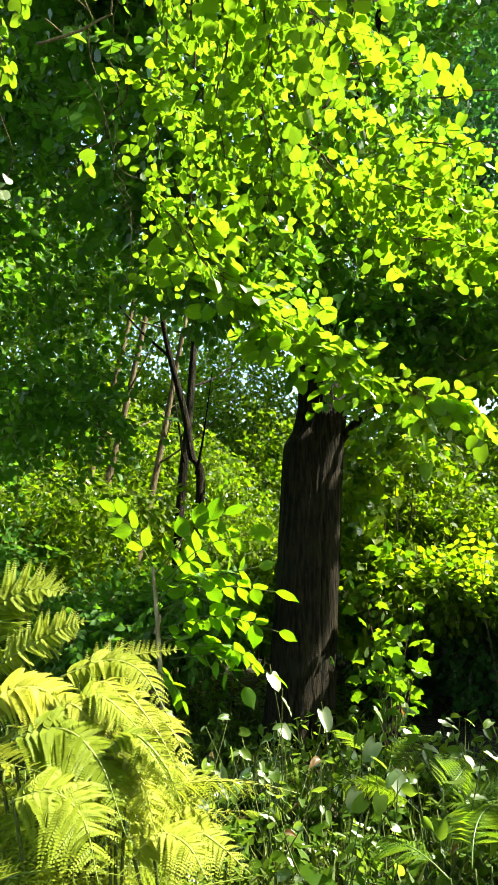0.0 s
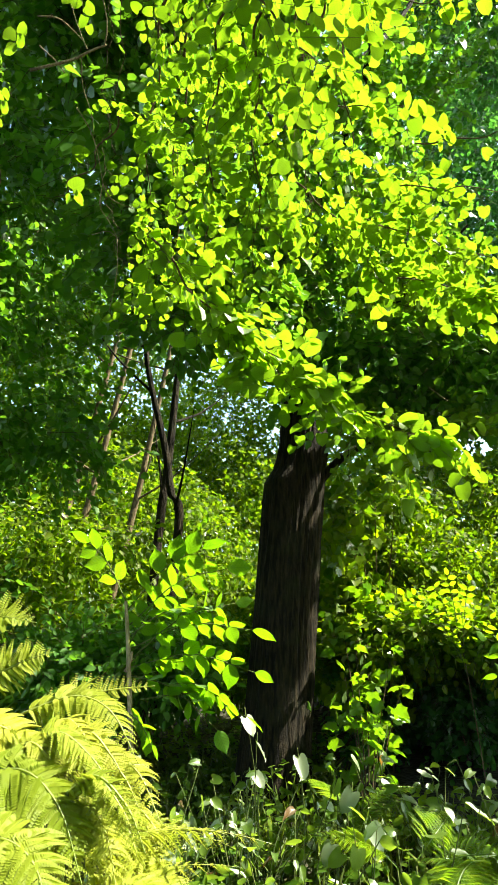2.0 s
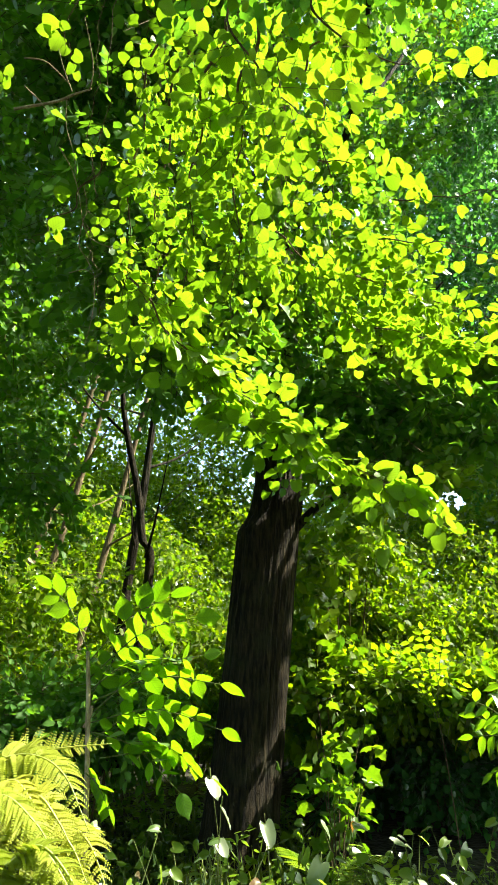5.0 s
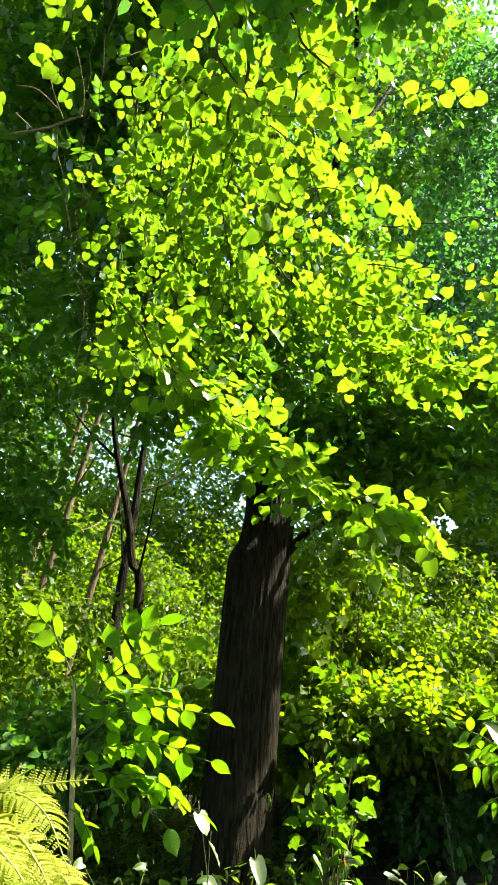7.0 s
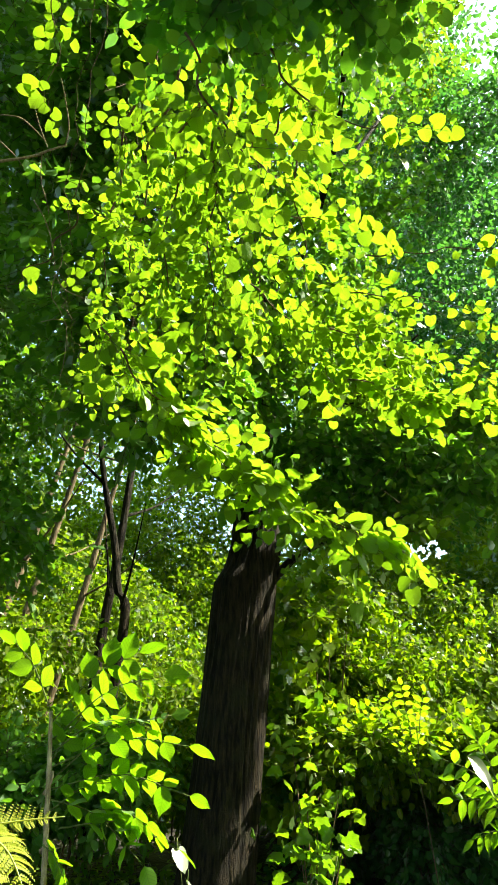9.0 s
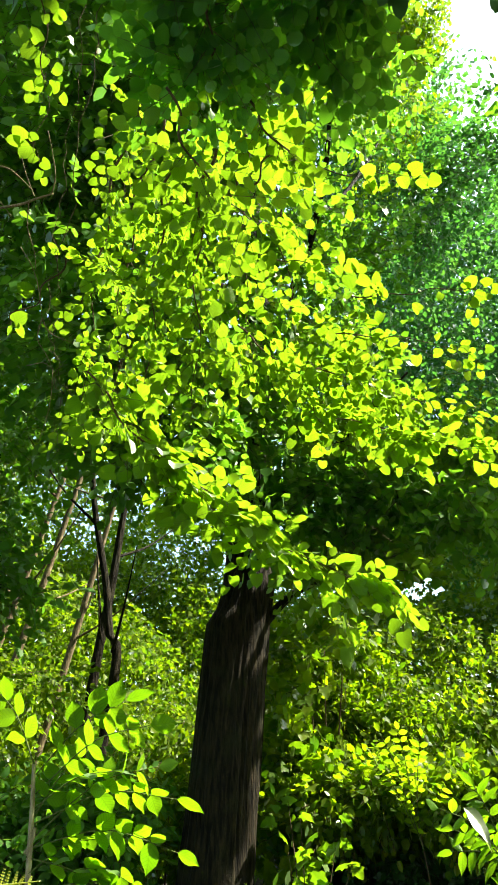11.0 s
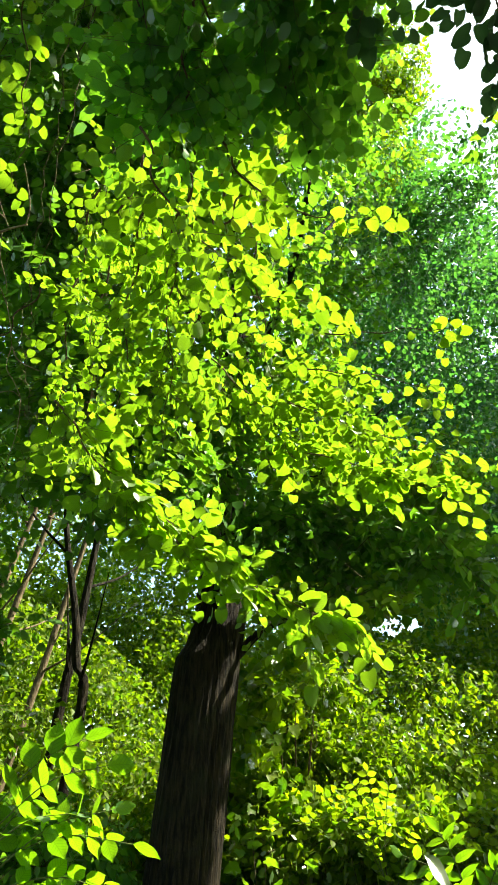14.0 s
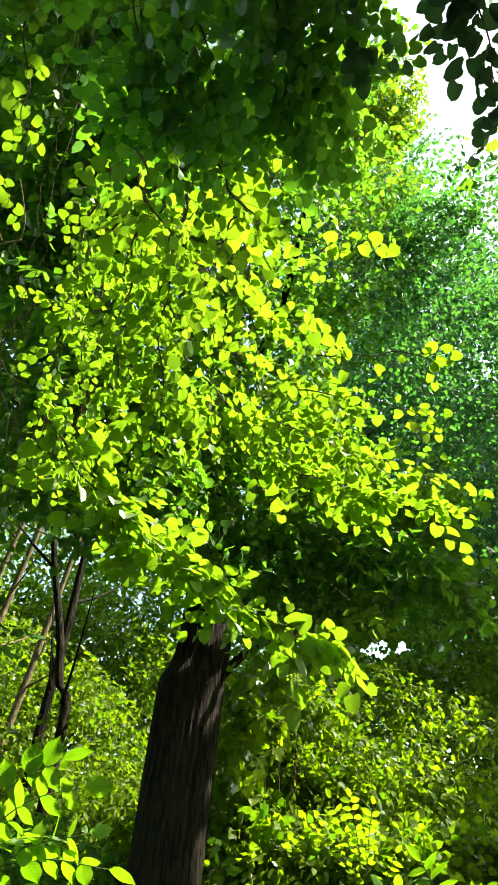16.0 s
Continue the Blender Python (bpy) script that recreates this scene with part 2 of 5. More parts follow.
def soil_material():
    m, t, out = nodes_of("forest_soil")
    tex = t.nodes.new("ShaderNodeTexCoord")
    big = node(t, "ShaderNodeTexNoise", Scale=0.8, Detail=6.0)
    small = node(t, "ShaderNodeTexVoronoi", Scale=22.0)
    for n in (big, small):
        t.links.new(tex.outputs["Object"], n.inputs["Vector"])
    # near-black tones stand in for the shade in the hollow
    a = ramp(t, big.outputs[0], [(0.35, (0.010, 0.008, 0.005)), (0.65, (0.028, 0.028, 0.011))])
    mx = t.nodes.new("ShaderNodeMixRGB"); mx.blend_type = "MULTIPLY"; mx.inputs[0].default_value = 0.7
    t.links.new(a, mx.inputs[1]); t.links.new(ramp(t, small.outputs["Color"], [(0.0, (0.4, 0.35, 0.3)), (1.0, (1.5, 1.3, 1.0))]), mx.inputs[2])
    bump = node(t, "ShaderNodeBump", Strength=0.8, Distance=0.03)
    t.links.new(small.outputs["Distance"], bump.inputs["Height"])
    bs = node(t, "ShaderNodeBsdfPrincipled", Roughness=0.95)
    t.links.new(mx.outputs[0], bs.inputs["Base Color"]); t.links.new(bump.outputs[0], bs.inputs["Normal"])
    t.links.new(bs.outputs[0], out.inputs["Surface"])
    return m


LINDEN = leaf_material("linden_leaf", (0.07, 0.135, 0.014), (0.12, 0.20, 0.024), (0.18, 0.37, 0.010), (0.28, 0.485, 0.02), single=True, veins=True)
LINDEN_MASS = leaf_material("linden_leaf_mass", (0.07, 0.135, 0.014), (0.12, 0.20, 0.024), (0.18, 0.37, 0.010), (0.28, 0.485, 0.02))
# shade put into the colour: darker, bluer leaves for crowns and bushes
SHADE = leaf_material("shaded_canopy_leaf", (0.042, 0.115, 0.024), (0.08, 0.185, 0.036), (0.11, 0.31, 0.014), (0.22, 0.47, 0.02), gloss=0.02)
# shade of the tall crowns and the hollow put into a darker leaf colour
DEEP_SHADE = leaf_material("deep_shade_leaf", (0.020, 0.075, 0.022), (0.048, 0.13, 0.04), (0.035, 0.17, 0.02), (0.11, 0.30, 0.03), gloss=0.0, rough=0.6)
WOODS = leaf_material("woodland_leaf", (0.028, 0.068, 0.008), (0.13, 0.18, 0.012), (0.07, 0.22, 0.006), (0.37, 0.55, 0.010), gloss=0.02)
ASH = leaf_material("ash_leaf", (0.05, 0.12, 0.012), (0.08, 0.17, 0.02), (0.16, 0.40, 0.008), (0.30, 0.56, 0.014), single=True, veins=True)
MAPLE = leaf_material("maple_leaf", (0.06, 0.11, 0.01), (0.10, 0.16, 0.012), (0.22, 0.42, 0.01), (0.37, 0.56, 0.015), single=True)
SAPLING = leaf_material("lobed_leaf", (0.05, 0.11, 0.012), (0.08, 0.15, 0.02), (0.15, 0.38, 0.008), (0.30, 0.52, 0.014), single=True, veins=True, deep=0.85)
# linden leaf darkened in colour, to stand as a silhouette before the sky
SILHOUETTE_LEAF = leaf_material("silhouette_linden_leaf", (0.025, 0.06, 0.03), (0.045, 0.09, 0.045), (0.04, 0.12, 0.03), (0.08, 0.18, 0.05), single=True)
# the linden leaf again, dulled in colour so high branches look shaded
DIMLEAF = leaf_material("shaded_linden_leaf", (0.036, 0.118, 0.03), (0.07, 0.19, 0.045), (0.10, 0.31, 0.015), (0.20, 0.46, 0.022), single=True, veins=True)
# fern frond with shade put into its colour
FERN_SHADED = leaf_material("shaded_fern_frond", (0.05, 0.12, 0.012), (0.10, 0.17, 0.02), (0.16, 0.32, 0.01), (0.34, 0.48, 0.02), gloss=0.05)
# fern frond whitened towards yellow, sunlight put into its colour
FERN_SUNLIT = leaf_material("fern_frond", (0.17, 0.23, 0.018), (0.42, 0.43, 0.07), (0.30, 0.42, 0.015), (0.56, 0.58, 0.07), gloss=0.05, rough=0.5, single=True)
IVY = leaf_material("bindweed_leaf", (0.05, 0.11, 0.012), (0.10, 0.16, 0.025), (0.16, 0.28, 0.02), (0.26, 0.38, 0.03), gloss=0.03, rough=0.5, single=True, veins=True, deep=0.88)
SHINY = leaf_material("shining_leaf", (0.08, 0.13, 0.06), (0.15, 0.19, 0.10), (0.14, 0.24, 0.03), (0.22, 0.30, 0.05), gloss=0.45, rough=0.42, single=True, veins=True, deep=0.93)
HERB = leaf_material("herb_leaf", (0.04, 0.10, 0.006), (0.10, 0.17, 0.012), (0.10, 0.22, 0.01), (0.24, 0.36, 0.02), gloss=0.04, rough=0.5)
GRASS = leaf_material("grass_blade", (0.06, 0.11, 0.012), (0.14, 0.18, 0.03), (0.14, 0.26, 0.01), (0.30, 0.38, 0.03), gloss=0.08, rough=0.5)
DEAD = leaf_material("withered_leaf", (0.10, 0.05, 0.02), (0.20, 0.12, 0.04), (0.20, 0.09, 0.02), (0.32, 0.18, 0.03), single=True)
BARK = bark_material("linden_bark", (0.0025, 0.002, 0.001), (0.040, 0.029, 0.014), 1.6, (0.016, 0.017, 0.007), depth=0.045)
TWIG = bark_material("twig_bark", (0.05, 0.035, 0.02), (0.16, 0.11, 0.06), 5.0, depth=0.003)
PALE = bark_material("pale_bark", (0.06, 0.045, 0.025), (0.22, 0.17, 0.10), 3.0, depth=0.006)
STEM = bark_material("pale_stem", (0.20, 0.15, 0.09), (0.42, 0.34, 0.22), 5.0, depth=0.003)
GREENTWIG = bark_material("green_stem", (0.06, 0.09, 0.02), (0.14, 0.16, 0.05), 6.0, depth=0.002)
SOIL = soil_material()


# ---- mesh helpers ----
class Shape:
    """Gathers vertices and faces, and makes one mesh of them."""

    def __init__(self):
        self.v, self.f, self.n = [], [], 0

    def add(self, v, *faces):
        v = np.asarray(v, float).reshape(-1, 3)
        for f in faces:
            self.f.append(np.asarray(f, int) + self.n)
        self.v.append(v)
        self.n += len(v)
        return self

    def mesh(self, name, material, smooth=True):
        me = bpy.data.meshes.new(name)
        v = np.concatenate(self.v)
        loops = np.concatenate([f.ravel() for f in self.f])
        sizes = np.concatenate([np.full(len(f), f.shape[1]) for f in self.f])
        me.vertices.add(len(v))
        me.vertices.foreach_set("co", v.astype(np.float32).ravel())
        me.loops.add(len(loops))
        me.loops.foreach_set("vertex_index", loops.astype(np.int32))
        me.polygons.add(len(sizes))
        me.polygons.foreach_set("loop_start", np.concatenate([[0], np.cumsum(sizes)[:-1]]).astype(np.int32))
        me.update(calc_edges=True)
        me.polygons.foreach_set("use_smooth", np.full(len(sizes), smooth))
        me.materials.append(material)
        return me


def part(name, shape, material, parent=None, label="", smooth=True, kind=""):
    """Links a Shape (or a mesh that is there already) as one object under a thing or a part."""
    ob = new(name, shape.mesh(name, material, smooth) if isinstance(shape, Shape) else shape)
    ob.parent = parent
    if parent is not None:
        ob.matrix_parent_inverse = parent.matrix_world.inverted()
    return tagged(ob, label, kind=kind)


def thing(name, place, label, category, group="", kind=""):
    ob = new(name)
    ob.empty_display_size = 0.1
    ob.location = place
    bpy.context.view_layer.update()
    return tagged(ob, label, category, group, kind)


def unit(v):
    v = np.asarray(v, float)
    return v / np.maximum(np.linalg.norm(v, axis=-1, keepdims=True), 1e-9)


def bend(points, steps):
    """A smooth curve through points (Catmull-Rom)."""
    p = np.asarray(points, float)
    p = np.vstack([2 * p[0] - p[1], p, 2 * p[-1] - p[-2]])
    out = []
    for i in range(1, len(p) - 2):
        t = np.linspace(0, 1, steps, endpoint=False)[:, None]
        a, b, c, d = p[i - 1:i + 3]
        out.append(0.5 * (2 * b + (c - a) * t + (2 * a - 5 * b + 4 * c - d) * t**2 + (3 * b - a - 3 * c + d) * t**3))
    return np.vstack(out + [p[-2][None]])


def tube(shape, line, radii, sides=6):
    line = np.asarray(line, float)
    k = len(line)
    radii = np.interp(np.linspace(0, 1, k), np.linspace(0, 1, len(radii)), radii)
    ahead = unit(np.gradient(line, axis=0))
    side = unit(np.cross(ahead, (0.31, 0.22, 0.92) if abs(ahead[0][2]) < 0.85 else (1, 0.1, 0)))
    up = np.cross(side, ahead)
    a = np.linspace(0, 2 * np.pi, sides, endpoint=False)
    ring = np.cos(a)[None, :, None] * side[:, None] + np.sin(a)[None, :, None] * up[:, None]
    v = line[:, None] + ring * radii[:, None, None]
    i, j = np.meshgrid(np.arange(k - 1), np.arange(sides), indexing="ij")
    n = (j + 1) % sides
    quads = np.stack([i * sides + j, i * sides + n, (i + 1) * sides + n, (i + 1) * sides + j], -1).reshape(-1, 4)
    caps = [[np.arange(sides)[::-1]], [np.arange(sides) + (k - 1) * sides]]
    shape.add(v, quads, *caps)
    return v


def sticks(shape, a, b, r):
    """Many thin straight twigs from a to b, three-sided."""
    a, b = np.asarray(a), np.asarray(b)
    d = unit(b - a)
    s = unit(np.cross(d, (0.3, 0.5, 0.81)))
    u = np.cross(s, d)
    r = np.broadcast_to(r, len(a))[:, None]
    c = [(1, 0), (-0.5, 0.87), (-0.5, -0.87)]
    v = np.stack([a + r * (x * s + y * u) for x, y in c] + [b + 0.4 * r * (x * s + y * u) for x, y in c], 1)
    f = np.array([[0, 1, 4, 3], [1, 2, 5, 4], [2, 0, 3, 5]])
    shape.add(v, (np.arange(len(a))[:, None, None] * 6 + f).reshape(-1, 4))


# leaf shapes: across, along (stalk at 0, tip at 1), above
def mirrored(mid, side, quads, tris=()):
    """A leaf folded along its midrib."""
    m, s = len(mid), len(side)
    v = [(0, y, z) for y, z in mid] + [(-x, y, z) for x, y, z in side] + [(x, y, z) for x, y, z in side]
    flip = lambda f: [i if i < m else i + s for i in f][::-1]
    return np.array(v, float), [np.array([*q, *map(flip, q)]) if len(q) else None for q in (list(quads), list(tris))]


def leaf_shape(mid, side, quads, tris=()):
    v, (q, t) = mirrored(mid, side, quads, tris)
    return v, [f for f in (q, t) if f is not None]


HEART = leaf_shape([(0, 0), (0.33, -0.03), (0.68, -0.03), (1.0, -0.16)],
                   [(0.28, -0.07, 0.03), (0.49, 0.20, 0.06), (0.46, 0.54, 0.04), (0.25, 0.82, -0.03)],
                   [(0, 1, 5, 4), (1, 2, 6, 5), (2, 3, 7, 6)])
OVAL = leaf_shape([(0, 0), (1.0, -0.10)], [(0.27, 0.2, 0.05), (0.28, 0.6, 0.03)], [(0, 1, 3, 2)])
PLAIN = leaf_shape([(0, 0), (1.0, -0.12)], [(0.36, 0.4, 0.06)], [], [(0, 1, 2)])
ROUND = leaf_shape([(0, 0), (1.0, -0.10)], [(0.40, 0.14, 0.05), (0.40, 0.58, 0.03)], [(0, 1, 3, 2)])
BLADE = leaf_shape([(0, 0), (0.55, 0.0), (1.0, -0.28)], [(0.2, 0.3, 0.02)], [], [(0, 1, 3), (1, 2, 3)])
SLIM = leaf_shape([(0, 0), (1.0, -0.15)], [(0.2, 0.45, 0.05)], [], [(0, 1, 2)])
ARROW = leaf_shape([(0, 0), (0.4, -0.04), (1.0, -0.15)], [(0.36, -0.18, 0.03), (0.40, 0.12, 0.06), (0.24, 0.5, 0.02)],
                   [(0, 1, 4, 3), (1, 2, 5, 4)])
LOBED = leaf_shape([(0, 0), (0.38, -0.03), (1.0, -0.14)],
                   [(0.24, -0.08, 0.02), (0.46, 0.02, -0.02), (0.40, 0.18, 0.03), (0.56, 0.42, -0.04), (0.36, 0.52, 0.03), (0.26, 0.76, 0.0)],
                   [], [(0, 1, 3), (1, 4, 3), (1, 5, 4), (1, 6, 5), (1, 7, 6), (1, 8, 7), (1, 2, 8)])


def smooth_leaf(wide, widest, base, curl, fold, wave, n=8):
    """A leaf with a rounded outline: half width, where it is widest, how far the base lobes reach back, bend of the tip, fold, wavy rim."""
    u = np.linspace(0, 1, n + 1)
    mid = np.stack([0 * u, u, -curl * u**2], 1)
    x = wide * np.sin(np.pi * u ** (np.log(0.5) / np.log(widest))) ** 0.75 * (1 - 0.42 * np.clip((u - 0.7) / 0.17, 0, 1))
    y = u - base * np.exp(-((u - 0.1) / 0.13) ** 2)
    z = -curl * u**2 + fold * x + wave * np.sin(9 * u)
    mid2 = lambda s: np.stack([s * 0.55 * x, 0.5 * (u + y), -curl * u**2 + 0.45 * fold * x], 1)
    v = np.concatenate([np.stack([-x, y, z], 1), mid2(-1), mid, mid2(1), np.stack([x, y, z + 0.5 * wave * np.cos(7 * u)], 1)])
    k = n + 1
    f = [[c * k + i, c * k + i + 1, (c + 1) * k + i + 1, (c + 1) * k + i] for c in range(4) for i in range(n)]
    return v, [np.array(f)]


def heart_leaf(wide, lobe, curl, fold, wave):
    """A heart-shaped leaf: half width, how far the base lobes reach back, bend of the tip, fold along the midrib, wavy rim."""
    y = np.array((0.0, -0.55, -1.0, -0.5, 0.13, 0.30, 0.50, 0.70, 0.84, 0.93, 1.03))
    y = np.where(y < 0, y * lobe, y)
    x = wide * np.array((0.0, 0.28, 0.60, 0.92, 1.0, 1.0, 0.95, 0.80, 0.56, 0.22, 0.0))
    m = np.array((0.0, 0.01, 0.03, 0.07, 0.15, 0.30, 0.48, 0.68, 0.83, 0.93, 1.03))
    bow = lambda u: -curl * np.maximum(u, 0) ** 2
    rim = lambda s: np.stack([s * x, y, bow(y) + fold * x + wave * np.sin(17 * m + s)], 1)
    half = lambda s: np.stack([s * 0.5 * x, 0.5 * (y + m), bow(m) + 0.4 * fold * x], 1)
    v = np.concatenate([rim(-1), half(-1), np.stack([0 * m, m, bow(m)], 1), half(1), rim(1)])
    k = len(y)
    f = [[c * k + i, c * k + i + 1, (c + 1) * k + i + 1, (c + 1) * k + i] for c in range(4) for i in range(k - 1)]
    return v, [np.array(f)]


def leaves(shape, form, p, along, normal, size, width=1.0):
    """Many leaves of one form: stalk end, way of the tip, upper side, length."""
    tv, tf = form
    along = unit(along)
    across = unit(np.cross(along, normal))
    above = np.cross(across, along)
    size = np.broadcast_to(size, len(p))
    v = p[:, None] + size[:, None, None] * (tv[None, :, 0:1] * width * across[:, None] + tv[None, :, 1:2] * along[:, None] + tv[None, :, 2:3] * above[:, None])
    k = np.arange(len(p))[:, None, None] * len(tv)
    shape.add(v, *[(k + f).reshape(-1, f.shape[1]) for f in tf])


def turn_of(along, normal):
    """The pose of one leaf object, without its place."""
    along = unit(along)
    across = unit(np.cross(along, normal))
    above = np.cross(across, along)
    return Matrix(np.stack([across, along, above], 1).tolist()).to_4x4()


def leaf_mesh(name, form, material):
    return Shape().add(form[0], *form[1]).mesh(name, material)


def sprays(centres, ways, length, count, flat=0.35, droop=0.25, rng=RNG):
    """Leafy twigs: for each, alternate leaves along it. Gives stalk ends, tips' ways, normals and the twigs' ends."""
    n = len(centres)
    ways = unit(ways)
    length = np.broadcast_to(length, n)[:, None]
    up = unit(np.array((0.38, -0.05, 0.9)) + flat * rng.normal(size=(n, 3)))
    side = unit(np.cross(ways, up))
    s = (np.arange(count) + 0.6) / count
    p, al, no = [], [], []
    for k in range(count):
        sign = 1 if k % 2 else -1
        here = centres + ways * length * s[k] + np.array((0, 0, -1.0)) * droop * length * s[k] ** 2
        w = ways * (0.55 + 0.6 * s[k]) + sign * side * (1.0 - 0.55 * s[k]) + np.array((0, 0, -droop - 0.15)) + 0.28 * rng.normal(size=(n, 3))
        p.append(here), al.append(w), no.append(up + flat * rng.normal(size=(n, 3)))
    ends = centres + ways * length + np.array((0, 0, -1.0)) * droop * length
    return np.concatenate(p), np.concatenate(al), np.concatenate(no), ends


def region(az, el, d, clumps, r, per, rng=RNG, squash=0.6):
    """Places of leafy twigs in clumps scattered over a part of the plan, and the clumps' centres."""
    c = at(rng.uniform(*az, clumps), rng.uniform(*el, clumps), rng.uniform(*d, clumps))
    rad = rng.uniform(0.6, 1.15, clumps) * r
    off = unit(rng.normal(size=(clumps, per, 3))) * rng.uniform(0.15, 1, (clumps, per, 1)) ** 0.6
    off[..., 2] *= squash
    p = c[:, None] + off * rad[:, None, None]
    return p.reshape(-1, 3), unit(off + rng.normal(size=off.shape) * 0.5 + (0, 0, -0.1)).reshape(-1, 3), c


def foliage(parent, material, az, el, d, clumps, r, per, length, count, size, form=OVAL, gaps=True, rng=RNG, name="crown", flat=0.6, droop=0.25, width=1.0, veil=0.0):
    """A leafy mass over a part of the plan: twigs and leaves, in two meshes."""
    p, w, c = region(az, el, d, clumps, r, per, rng)
    lp, la, ln, ends = sprays(p, w, length * rng.uniform(0.6, 1.2, len(p)), count, flat, droop, rng)
    crown, wood = Shape(), Shape()
    if gaps:
        keep = ~in_sun(lp, 0.6 * size) | (rng.uniform(size=len(lp)) < veil)
        lp, la, ln = lp[keep], la[keep], ln[keep]
        keep = ~in_sun(p) & ~in_sun(ends)
        p, ends = p[keep], ends[keep]
    keep = ~in_hole(lp)
    if name == "sunlit_foliage":
        keep &= spread(lp, 0.032, 0.6, rng)
    lp, la, ln = lp[keep], la[keep], ln[keep]
    if not len(lp):
        return c
    leaves(crown, form, lp, la, ln, size * rng.uniform(0.65, 1.2, len(lp)), width)
    part(name, crown, material, parent, kind="stuff")
    if len(p):
        sticks(wood, p[::2], ends[::2], 0.002 + 0.0002 * np.linalg.norm(p[::2] - SPOT, axis=1))
        part("twig_mass", wood, TWIG, parent, kind="stuff")
    return c

# ---- ground ----
def height(x, y):
    """Forest floor: gentle swells, a low bank where the ferns stand, a steep bank added behind the hollow to keep it
    dark.
    """
    h = 0.07 * np.sin(0.9 * x + 0.4) * np.cos(0.7 * y) + 0.03 * np.sin(2.7 * x + 1.3 * y) + 0.02 * np.sin(6.1 * y - 3.3 * x)
    h = h + 0.25 * np.exp(-((x + 1.2) ** 2 + (y - 1.5) ** 2) / 1.2)
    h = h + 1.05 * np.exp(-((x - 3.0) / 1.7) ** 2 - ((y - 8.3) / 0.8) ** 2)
    return h * np.exp(-((x**2 + y**2) / 900.0))


def ground():
    s = Shape()
    g = np.concatenate([-np.geomspace(3000, 14, 14), np.linspace(-13, 13, 131), np.geomspace(14, 3000, 14)])
    x, y = np.meshgrid(g, g + 3, indexing="ij")
    n = len(g)
    i, j = np.meshgrid(np.arange(n - 1), np.arange(n - 1), indexing="ij")
    s.add(np.stack([x, y, height(x, y)], -1), np.stack([i * n + j, (i + 1) * n + j, (i + 1) * n + j + 1, i * n + j + 1], -1).reshape(-1, 4))
    tagged(part("ground", s, SOIL), "forest soil with leaf litter and moss, toned dark for the shaded hollow", "ground", kind="structure")


ground()


# ---- the big linden ----
def wave_noise(a, z, seed, n=9):
    g = np.random.default_rng(seed)
    out = 0
    for k in range(n):
        f = g.integers(5, 26)
        out = out + np.sin(f * a + g.uniform(-1, 1) * 3.2 * z + g.uniform(0, 6) + 1.2 * np.sin(g.uniform(1, 4) * z + g.uniform(0, 6)))
    return out / n


def trunk_mesh(line, radii, steps, sides, seed, rough, shoulder=None):
    s = Shape()
    c = bend(line, steps)
    k = len(c)
    r = np.interp(np.linspace(0, 1, k), np.linspace(0, 1, len(radii)), radii)
    a = np.linspace(0, 2 * np.pi, sides, endpoint=False)[None]
    z = c[:, 2:3]
    furrow = wave_noise(a, z, seed)
    rr = r[:, None] * (1 + rough * (1 - 2 * np.abs(furrow)) + 0.04 * np.sin(3 * a + 0.8 * z) + 0.03 * np.sin(2 * a - 1.7 * z))
    if shoulder is not None:
        top, add = shoulder
        rr = rr + add * np.clip(1 - (z - top) / 0.13, 0, 1) * np.clip(1.0 - (top - z) / 2.6, 0.25, 1) * np.clip(np.cos(a - 3.5), 0, 1) ** 1.5
    v = np.stack([c[:, 0:1] + rr * np.cos(a), c[:, 1:2] + rr * np.sin(a), z + 0 * a], -1)
    i, j = np.meshgrid(np.arange(k - 1), np.arange(sides), indexing="ij")
    n = (j + 1) % sides
    s.add(v, np.stack([i * sides + j, i * sides + n, (i + 1) * sides + n, (i + 1) * sides + j], -1).reshape(-1, 4))
    return s


